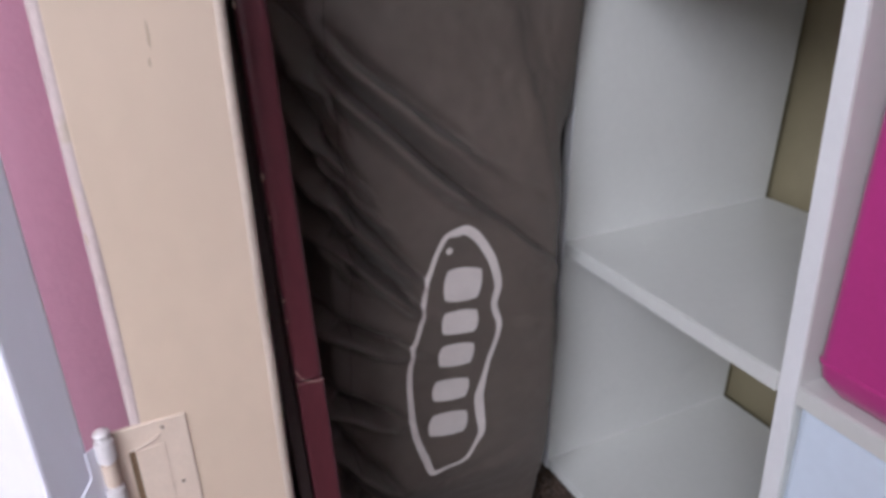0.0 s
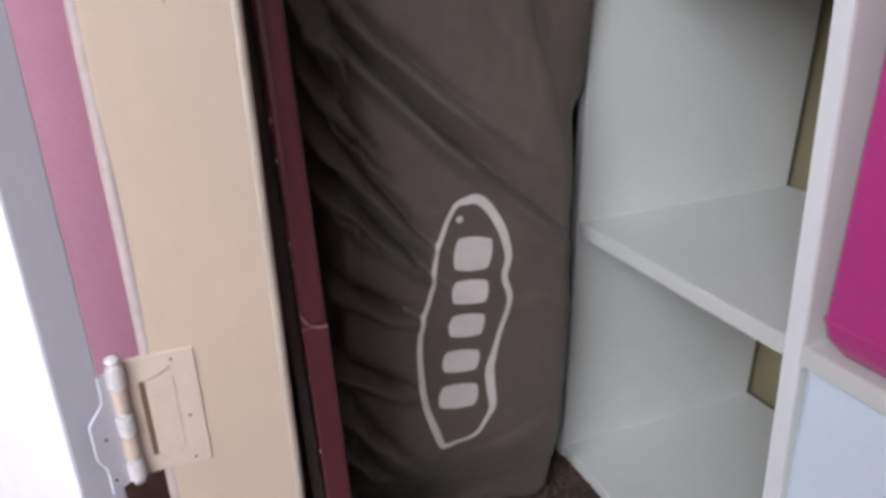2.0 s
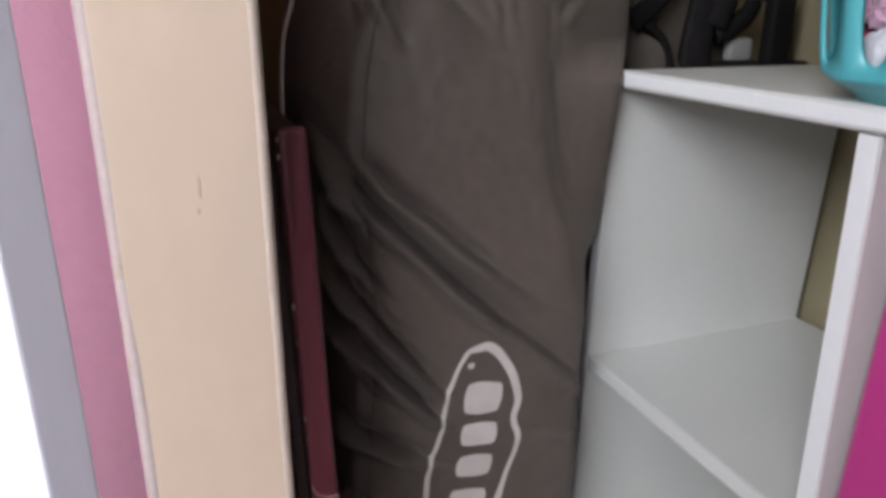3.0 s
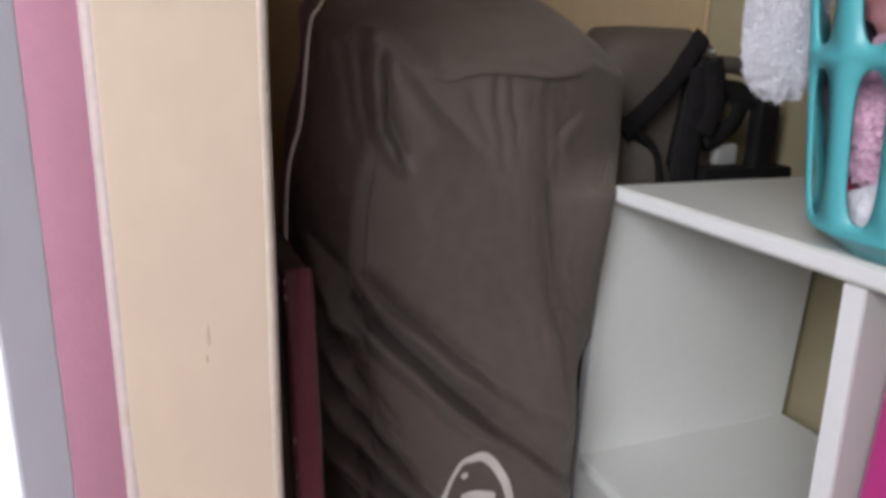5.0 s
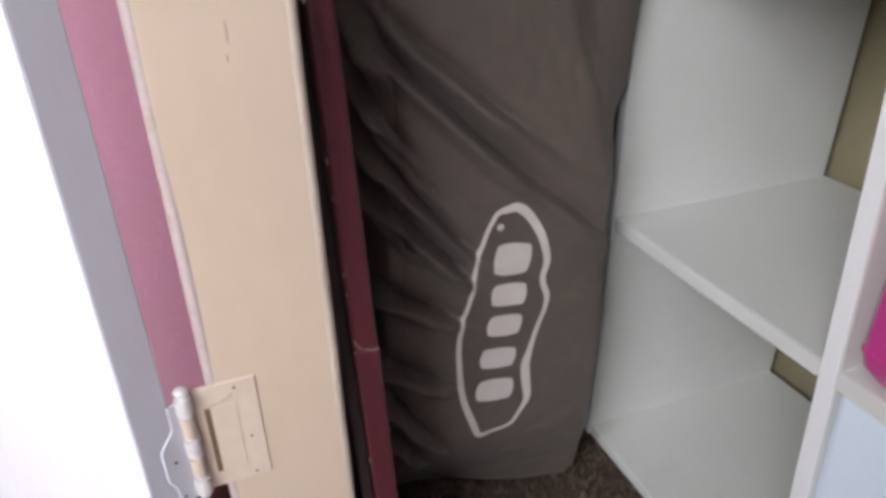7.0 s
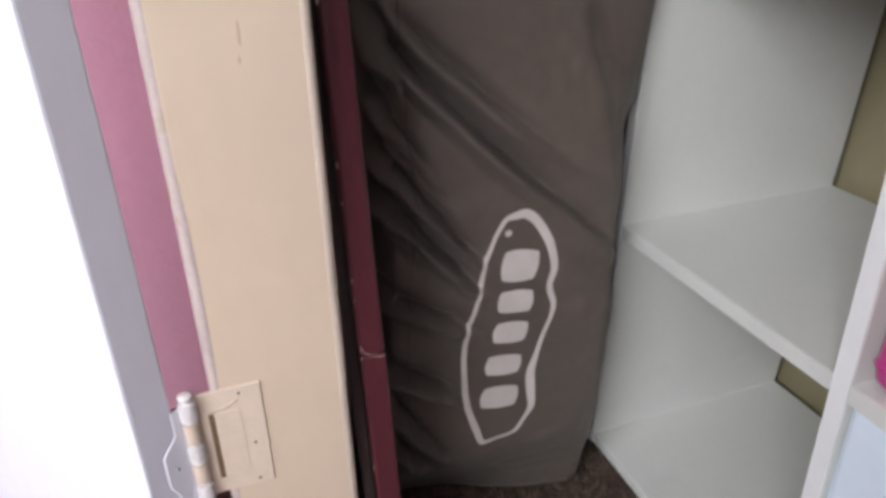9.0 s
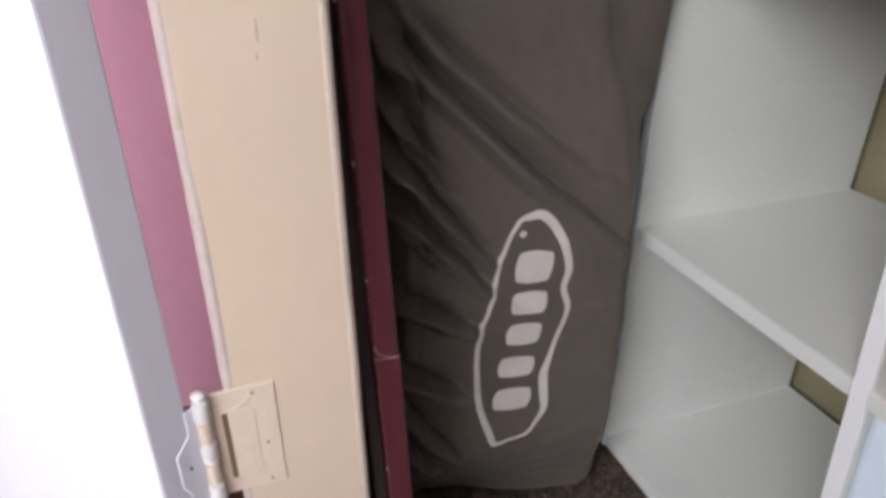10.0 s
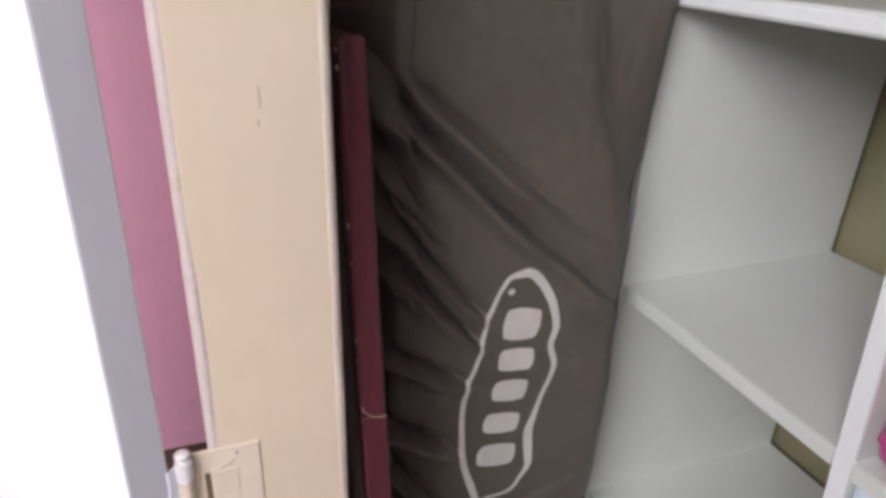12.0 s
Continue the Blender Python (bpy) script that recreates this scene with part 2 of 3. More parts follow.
def jamb():
    """The jamb board with softened, overpainted edges."""
    ny, bm = 90, bmesh.new()
    prof = [(JX0, JY + 0.018), (JX0, JY + 0.006), (JX0 + 0.0018, JY + 0.0020), (JX0 + 0.0055, JY), (JX0 + 0.0065, JY), (JX0 + 0.03, JY), (JX1 - 0.03, JY),
            (JX1 - 0.0045, JY), (JX1 - 0.0035, JY), (JX1 - 0.001, JY + 0.0012), (JX1, JY + 0.004), (JX1, JY + 0.018)]
    rows = []
    for j in range(ny + 1):
        z = 2.05 * j / ny
        rows.append([bm.verts.new((x + (0.0007 * noise.noise((x * 40, 3, z * 18)) if k in (1, 2, 8, 9, 10) else 0),
                                   y + 0.0005 * noise.noise((x * 30, 7, z * 9)), z)) for k, (x, y) in enumerate(prof)])
    for a, b in zip(rows, rows[1:]):
        for k in range(len(prof) - 1):
            bm.faces.new((a[k], a[k + 1], b[k + 1], b[k]))
        bm.faces.new((a[-1], a[0], b[0], b[-1]))
    return bm


frame_root = tagged(root("door_frame_1", (JX0, JY, 0), "cream painted wooden closet door frame, chipped edges", "door frame"), kind="structure")
part("jamb", jamb(), CREAM, frame_root, "cream painted jamb board with a mortised hinge", smooth=True)
part("corner_bead", tube([(JX0 + 0.0046 + 0.0003 * noise.noise((0, 5, z / 12)), JY + 0.0047, z / 60) for z in range(0, 123)], 0.0049, 24), BEAD, frame_root, "rounded room edge, its soft shading put into the paint", smooth=True)
part("worn_edge", tube([(JX1 - 0.0040 + 0.0005 * noise.noise((2, 5, z / 5)), JY + 0.0036, z / 90) for z in range(0, 184)], 0.0042, 16), CREAM_EDGE, frame_root, "worn paler paint along the closet edge", smooth=True)
# unseen near jamb, ends the wall that shades the shelf
part("jamb", box(JX0, JX1, -0.018, 0.0, 0, 2.05, 0.003), CREAM, frame_root)
part("head_jamb", box(JX0, JX1, 0.0, JY - 0.001, 2.032, 2.05, 0.003), CREAM, frame_root)

# ---- the door, opened wide against the end wall ----
PIN = Vector((0.125, 0.536))
DOOR_TURN = 140.0
DM = Matrix.Translation((PIN.x, PIN.y, 0)) @ Matrix.Rotation(radians(-DOOR_TURN), 4, "Z")
door = tagged(root("door_1", (PIN.x, PIN.y, 0.01), "white painted closet door standing wide open", "door"), kind="structure")
part("door_leaf", box(0.010, 0.038, -0.275, -0.002, 0.012, 2.02, 0.002, m=DM), DOOR_WHITE, door, "white painted flush door panel")

# painted-over butt hinge
HZ0, HZ1 = 0.267, 0.351


def hinge():
    h = root("hinge", (PIN.x, PIN.y, HZ0), "overpainted steel butt hinge joining door and jamb", "hinge")
    n = 5
    step = (HZ1 - HZ0) / n
    for k in range(n):
        bm = bmesh.new()
        bmesh.ops.create_cone(bm, cap_ends=True, segments=20, radius1=0.0054 if k % 2 == 0 else 0.0046, radius2=0.0054 if k % 2 == 0 else 0.0046, depth=step - (0.0022 if k % 2 == 0 else 0.0006))
        bmesh.ops.bevel(bm, geom=[e for e in bm.edges if len(e.link_faces) == 2 and e.calc_face_angle(0) > 1], offset=0.0008, segments=2, affect="EDGES")
        bmesh.ops.translate(bm, verts=bm.verts, vec=(PIN.x, PIN.y - 0.004, HZ0 + (k + 0.5) * step))
        part("knuckle", bm, HINGE if k % 2 == 0 else HINGE_CREAM, h, smooth=False)
    bm = bmesh.new()
    bmesh.ops.create_cone(bm, cap_ends=True, segments=16, radius1=0.0035, radius2=0.0035, depth=HZ1 - HZ0 + 0.004)
    bmesh.ops.translate(bm, verts=bm.verts, vec=(PIN.x, PIN.y - 0.004, (HZ0 + HZ1) / 2))
    bmesh.ops.create_uvsphere(bm, u_segments=14, v_segments=8, radius=0.005, matrix=Matrix.Translation((PIN.x, PIN.y - 0.004, HZ1 + 0.003)) @ Matrix.Diagonal((1, 1, 0.6, 1)))
    part("pin", bm, HINGE, h, "rounded pin head, chipped paint", smooth=True)
    # leaf on the jamb, with the raised, thickly painted inner plate
    y = JY - 0.0008
    leaf = part("leaf", box(PIN.x + 0.004, 0.1705, y - 0.0003, y + 0.002, HZ0, HZ1, 0.0010, 3), HINGE_CREAM, h, "cream painted hinge leaf on the jamb")
    part("raised_plate", box(0.1395, 0.1560, y - 0.0007, y + 0.0004, HZ0 + 0.014, HZ1 - 0.017, 0.0004), HINGE_CREAM, leaf)
    part("groove", box(0.1358, 0.1393, y - 0.0006, y + 0.0004, HZ0 + 0.013, HZ1 - 0.017, 0.0003), GROOVE, leaf, "dark open groove in the paint")
    part("paint_ridge", tube(spline([(0.137, y - 0.0004, HZ1 - 0.0165), (0.142, y - 0.0009, HZ1 - 0.0150), (0.149, y - 0.0009, HZ1 - 0.0125), (0.1545, y - 0.0004, HZ1 - 0.0095)], 6), 0.0006, 8),
         CREAM_EDGE, leaf, smooth=True)
    for x, z in ((0.1565, HZ1 - 0.0055), (0.1615, 0.303), (0.1605, HZ0 + 0.0045)):
        bm = bmesh.new()
        bmesh.ops.create_cone(bm, cap_ends=True, segments=14, radius1=0.0010, radius2=0.0008, depth=0.0008, matrix=Matrix.Translation((x, y - 0.0004, z)) @ Matrix.Rotation(radians(90), 4, "X"))
        part("screw", bm, HOLE, leaf)
    # leaf on the door's edge, its outer side cut round, paint drips below
    bm = bmesh.new()
    out = []
    for k in range(41):
        t = k / 40
        z = HZ1 - 0.004 - t * (HZ1 - HZ0 - 0.004)
        out.append((0.0135 + 0.0115 * smooth01(0.20, 0.36, t) - 0.0050 * smooth01(0.62, 0.80, t), z))
    top = [bm.verts.new(DM @ Vector((x, -0.0002, z))) for x, z in out]
    inn = [bm.verts.new(DM @ Vector((0.004, -0.0002, z))) for x, z in out]
    top2 = [bm.verts.new(DM @ Vector((x - 0.0009, 0.0006, z))) for x, z in out]
    inn2 = [bm.verts.new(DM @ Vector((0.004, 0.0006, z))) for x, z in out]
    for k in range(40):
        bm.faces.new((top2[k], top2[k + 1], inn2[k + 1], inn2[k]))
        bm.faces.new((top[k], top[k + 1], top2[k + 1], top2[k]))
        bm.faces.new((inn[k], inn[k + 1], inn2[k + 1], inn2[k]))
    for k in (0, 40):
        bm.faces.new((top[k], top2[k], inn2[k], inn[k]))
    dl = part("leaf", bm, DOOR_WHITE, h, "white painted hinge leaf on the door edge")
    for x, z in ((0.017, HZ1 - 0.045), (0.0165, HZ0 + 0.009)):
        bm = bmesh.new()
        bmesh.ops.create_cone(bm, cap_ends=True, segments=12, radius1=0.0010, radius2=0.0008, depth=0.0008, matrix=DM @ Matrix.Translation((x, 0.0014, z)) @ Matrix.Rotation(radians(90), 4, "X"))
        part("screw", bm, HOLE, dl)


hinge()


# chipped spots along the jamb
def chip(where, w, h):
    bm = bmesh.new()
    bmesh.ops.create_icosphere(bm, subdivisions=2, radius=1)
    for v in bm.verts:
        v.co *= 1 + 0.35 * noise.noise(v.co * 1.7 + Vector(where) * 31)
    bmesh.ops.transform(bm, verts=bm.verts, matrix=Matrix.Translation(where) @ Matrix.Diagonal((w, 0.00035, h, 1)))
    return bm


for w in (((0.1885, JY, 0.566), 0.0010, 0.0065, CHIP), ((0.187, JY, 0.553), 0.0009, 0.0022, CHIP), ((JX0 + 0.001, JY + 0.002, 0.487), 0.0012, 0.010, NICK),
          ((JX1 - 0.001, JY + 0.001, 0.402), 0.0012, 0.003, RAW), ((JX1 - 0.001, JY + 0.001, 0.330), 0.001, 0.005, RAW), ((JX0 + 0.002, JY + 0.001, 0.468), 0.0014, 0.004, NICK)):
    part("paint_chip", chip(*w[:3]), w[3], frame_root)


# ---- cube shelf ----
UX0, UX1, UD0, UD1 = 0.565, 0.852, 0.139, 0.731
T = 0.015


def shelf_unit():
    u = root("cube_shelf", (UX0, UD1, 0), "white laminate four-cube shelf with open back", "shelf")
    lean = Matrix.Identity(4)          # the far side has racked a little
    lean[1][2], lean[1][3] = -0.040, 0.0124
    part("side_panel", box(UX0, UX1, UD1 - T, UD1, 0, 0.590, 0.0012, m=lean), LAMINATE, u)
    part("side_panel", box(UX0, UX1, UD0, UD0 + T, 0, 0.590, 0.0012), LAMINATE, u)
    tilt = Matrix.Identity(4)          # so has the divider, the other way
    tilt[1][2], tilt[1][3] = 0.028, -0.0085
    part("divider", box(UX0 + 0.0005, UX1 - 0.004, 0.4275, 0.443, T + 0.0005, 0.5895, 0.0012, m=tilt), LAMINATE, u)
    for y0, y1 in ((UD0 + T, 0.427), (0.4435, UD1 - T - 0.0005)):
        part("shelf_board", box(UX0 + 0.001, UX1 - 0.0005, y0 - 0.002, y1 + 0.0025, 0.295, 0.310, 0.0012), LAMINATE, u)
    part("bottom_board", box(UX0 + 0.001, UX1 - 0.0005, UD0 + T - 0.002, UD1 - T + 0.0140, 0.0005, T, 0.0012), LAMINATE, u)
    top = part("top_board", box(UX0 - 0.004, UX1 + 0.002, UD0 - 0.002, UD1 - 0.0350, 0.5905, 0.6065, 0.0030, 3), LAMINATE, u)
    # strips in the brighter laminate paint daylight onto the front edges
    part("edge_band", box(UX0 - 0.0048, UX0 - 0.0030, UD0 + 0.004, UD1 - 0.039, 0.5935, 0.6035, 0.0006), LAM_LIT, top)
    e0, e1 = UX0 - 0.0012, UX0 + 0.0002
    part("edge_band", box(e0, e1, 0.4280, 0.4425, T + 0.001, 0.589, 0.0005, m=tilt), LAM_LIT, u)
    part("edge_band", box(e0, e1, UD1 - T + 0.0005, UD1 - 0.0005, 0.001, 0.589, 0.0005, m=lean), LAM_LIT, u)
    for y0, y1 in ((UD0 + T, 0.4270), (0.4435, UD1 - T - 0.001)):
        part("edge_band", box(e0 + 0.0005, UX0 + 0.0012, y0 + 0.001, y1, 0.2955, 0.3095, 0.0005), LAMINATE, u)
    part("back_rail", box(UX1 - 0.004, UX1 - 0.001, UD0 + T, 0.427, 0.02, 0.585), LAMINATE, u)


shelf_unit()


def fabric_bin(name, y0, y1, z0, z1, x0, material, label, slant=0.0):
    """A soft square cloth bin with a folded rim and slightly bulging sides."""
    b = root(name, (x0, y1, z0), label, "storage bin")
    x1 = UX1 - 0.02
    n, rows = 20, 24

    def ring(j):
        t = j / (rows - 1)
        z = z0 + t * (z1 - z0)
        inset = 0.003 * (1 - t) + 0.010 * (1 - smooth01(0, 0.06, t))
        pts = []
        r = 0.010
        front = x0 + slant * t
        cx, cy, hx, hy = (front + x1) / 2, (y0 + y1) / 2, (x1 - front) / 2 - inset, (y1 - y0) / 2 - inset
        for q in range(4):
            for k in range(n):
                a = radians(90 * q + 90 * k / (n - 1))
                sx, sy = ((1, 1), (-1, 1), (-1, -1), (1, -1))[q]
                px = cx + sx * (hx - r) + r * math.cos(a)
                py = cy + sy * (hy - r) + r * math.sin(a)
                w = 0.0016 * noise.noise((px * 14, py * 14, z * 12))
                pts.append((px + w, py + w, z))
        return pts

    rings = [ring(j) for j in range(rows)]
    bm, v = grid(4 * n, rows, lambda i, j: rings[j][i], True)
    bm.faces.new(v[0][::-1])
    part("body", bm, material, b, smooth=True)
    c = Vector(((x0 + x1) / 2, (y0 + y1) / 2, z1))
    rim = [Vector(p) + (c - Vector(p)).normalized() * 0.0025 - Vector((0, 0, 0.0025)) for p in rings[-1]]
    part("rim", tube(rim + rim[:1], 0.0022, 8), material, b, smooth=True)
    low = [Vector(p) + Vector((0, 0, 0.001)) for p in rings[2]]
    part("piping", tube(low + low[:1], 0.0014, 8), material, b, smooth=True)


fabric_bin("storage_bin", 0.160, 0.4265, 0.3105, 0.565, 0.566, MAGENTA, "bright magenta cloth bin in a shelf cube", 0.016)
fabric_bin("storage_bin", 0.1545, 0.4270, 0.0155, 0.2940, 0.5662, PALE_BLUE, "pale blue cloth bin filling a shelf cube")


# ---- folded playpen in its carry bag ----
RINGS = {}


def between(z, *keys):
    """Smooth step from key to key (z, value)."""
    if z <= keys[0][0]:
        return keys[0][1]
    for (z0, v0), (z1, v1) in zip(keys, keys[1:]):
        if z <= z1:
            return v0 + (v1 - v0) * (0.5 * smooth01(z0, z1, z) + 0.5 * (z - z0) / (z1 - z0))
    return keys[-1][1]


def bag_ring(z, count=420):
    """Outline of the bag at height z, from the left rear round the front to the right rear."""
    key = round(z * 500)
    if key in RINGS:
        return RINGS[key]
    z = key / 500
    tuck = 1 - smooth01(0, 0.12, z)
    under = 1 - smooth01(0.0, 0.125, z)      # the left of the foot is drawn in
    fy = between(z, (0.0, 0.660), (0.42, 0.660), (0.52, 0.668), (0.72, 0.684))
    corner = between(z, (0.0, 0.292), (0.22, 0.294), (0.40, 0.304), (0.54, 0.303), (0.60, 0.308), (0.68, 0.328), (0.74, 0.326))      # left front edge, seamed
    left = between(z, (0.0, 0.282), (0.58, 0.276), (0.64, 0.281), (0.72, 0.296))
    ridge = between(z, (0.0, 0.512), (0.10, 0.518), (0.20, 0.520), (0.38, 0.519), (0.46, 0.504), (0.52, 0.487), (0.60, 0.478), (0.72, 0.482))   # right front edge
    far = between(z, (0.0, 0.520), (0.388, 0.536), (0.408, 0.540), (0.454, 0.5572), (0.60, 0.5600), (0.632, 0.592), (0.70, 0.592), (0.74, 0.578))     # edge beside the shelf
    fary = between(z, (0.0, 0.712), (0.41, 0.716), (0.455, 0.708), (0.49, 0.705), (0.60, 0.697), (0.632, 0.742), (0.74, 0.745))
    out = between(z, (0.0, 0.0), (0.38, 0.0), (0.46, 1.0), (0.8, 1.0))       # how flat the side face beside the shelf is
    ctrl = [(left + 0.006, 0.85), (left, 0.80), (left + 0.003, fy + 0.065 + 0.045 * under), (corner - 0.006, fy + 0.016 + 0.066 * under), (corner + 0.010, fy + 0.003 + 0.074 * under),
            (0.37, fy - 0.003 + 0.060 * under), (0.44, fy - 0.004 + 0.034 * tuck), (ridge - 0.016, fy - 0.002 + 0.020 * tuck), (ridge, fy + 0.004 + 0.018 * tuck),
            (ridge + 0.010 * (1 - out) + 0.016 * out, fy + 0.020 * (1 - out) + 0.010 * out + 0.020 * tuck),
            (far - 0.012, fary - 0.016 + 0.006 * (1 - out)), (far, fary + 0.002), (far - 0.004, fary + 0.030), (far - 0.014, 0.85)]
    RINGS[key] = spline([(x, y, z) for x, y in ctrl], count // 13)
    return RINGS[key]


FOLDS = [  # folds on the front: start x, z, end x, z, depth, width
    # long diagonal folds pulled from the left edge
    (0.322, 0.538, 0.454, 0.426, 0.0160, 0.0081), (0.284, 0.548, 0.522, 0.322, 0.0235, 0.0077), (0.276, 0.470, 0.385, 0.330, 0.0225, 0.0059),
    (0.276, 0.424, 0.402, 0.286, 0.0225, 0.0056), (0.284, 0.318, 0.392, 0.256, 0.0198, 0.0059), (0.284, 0.242, 0.372, 0.184, 0.0232, 0.0059),
    (0.284, 0.205, 0.350, 0.110, 0.0232, 0.0056), (0.278, 0.505, 0.340, 0.418, 0.0169, 0.0047), (0.300, 0.455, 0.352, 0.392, 0.0109, 0.0043),
    (0.290, 0.150, 0.330, 0.090, 0.0186, 0.0051), (0.296, 0.385, 0.334, 0.338, 0.0094, 0.0040), (0.300, 0.520, 0.328, 0.470, 0.0104, 0.0045),
    # soft ones on the right and at the foot
    (0.400, 0.306, 0.522, 0.262, 0.0040, 0.0120), (0.385, 0.105, 0.510, 0.140, 0.0016, 0.0160),
    (0.440, 0.430, 0.525, 0.380, 0.0026, 0.0100),
    # pinched corner and pleats below the top seam
    (0.331, 0.716, 0.333, 0.655, 0.0071, 0.0065), (0.334, 0.668, 0.352, 0.630, 0.0080, 0.0075), (0.346, 0.712, 0.424, 0.640, 0.0060, 0.0130),
    (0.430, 0.704, 0.436, 0.630, 0.0014, 0.0068), (0.442, 0.706, 0.452, 0.640, 0.0011, 0.0068), (0.404, 0.690, 0.432, 0.640, 0.0013, 0.0096),
    (0.288, 0.735, 0.308, 0.640, 0.0037, 0.0080), (0.302, 0.735, 0.318, 0.650, 0.0030, 0.0070), (0.500, 0.655, 0.545, 0.680, 0.0028, 0.0080),
]


def fold_depth(x, z):
    d = 0.0
    for x0, z0, x1, z1, depth, width in FOLDS:
        ax, az = x1 - x0, z1 - z0
        ln = math.hypot(ax, az)
        s = ((x - x0) * ax + (z - z0) * az) / (ln * ln)
        if -0.2 < s < 1.2:
            o = ((x - x0) * -az + (z - z0) * ax) / ln + 0.018 * ln * math.sin(math.pi * s) + 0.003 * noise.noise((s * 4, x0 * 50, 1))
            q = o / width
            if -5 < q < 5:
                fade = smooth01(-0.15, 0.12, s) * (1 - smooth01(0.55, 1.15, s))
                # a sharp trough, a swelling above it
                d += depth * fade * (math.exp(-abs(q) * 1.5 if q > 0 else -q * q * 3.5) - 0.75 * math.exp(-((q + 1.3) ** 2) * 1.1))
    # the stiff print holds the cloth flat
    flat = smooth01(1.30, 0.85, math.hypot((x - 0.411 - 0.16 * (z - 0.25)) / 0.055, (z - 0.245) / 0.138))
    d *= 1 - 0.8 * flat
    return d + 0.0030 * noise.noise((x * 9, 1.7, z * 7)) + 0.0016 * noise.noise((x * 26 + z * 20, 4.1, z * 18)) + 0.0006 * noise.noise((x * 85, 2.2, z * 75))


def bag_point(i, z):
    pts = bag_ring(z)
    p, a, b = pts[i], pts[max(i - 1, 0)], pts[min(i + 1, len(pts) - 1)]
    nrm = Vector((b.y - a.y, a.x - b.x, 0)).normalized()
    side = smooth01(0.49, 0.53, p.x) * smooth01(0.67, 0.70, p.y)
    return p - nrm * fold_depth(p.x + 0.35 * (p.y - 0.66) * min(max((p.x - 0.41) / 0.11, -1), 1), z) * (1 - 0.65 * side)


def bag_front(x, z):
    """y of the bag's front at x, z."""
    pts = bag_ring(z)
    k = [i for i in range(len(pts) - 1) if pts[i].x <= x <= pts[i + 1].x]
    if not k:
        return 0.66
    i = min(k, key=lambda n: pts[n].y)
    a, b = bag_point(i, z), bag_point(i + 1, z)
    f = min(max((x - a.x) / max(b.x - a.x, 1e-6), 0), 1)
    return a.y + f * (b.y - a.y)


def bag_top(x, y):
    """Height of the top at x, y: it slopes up to the rear, is pinched at the left front corner and falls off at both sides."""
    z = 0.711 + 0.062 * smooth01(0.66, 0.86, y) + 0.30 * max(min(y, 0.84) - 0.69, 0) * 0.10 - 0.010 * math.cos((x - 0.47) * 14) * smooth01(0.36, 0.39, x) * (1 - smooth01(0.70, 0.74, y)) + 0.008
    z += 0.016 * math.exp(-((x - 0.326) / 0.022) ** 2 - ((y - 0.69) / 0.03) ** 2) - 0.012 * math.exp(-((x - 0.378) / 0.022) ** 2 - ((y - 0.69) / 0.02) ** 2)
    z -= 0.006 * smooth01(0.74, 0.82, y) + 0.026 * smooth01(0.530, 0.590, x) + 0.016 * (1 - smooth01(0.285, 0.335, x)) * smooth01(0.72, 0.8, y)
    return z + 0.003 * noise.noise((x * 14, y * 14, 2)) + 0.0015 * noise.noise((x * 40, y * 40, 6))


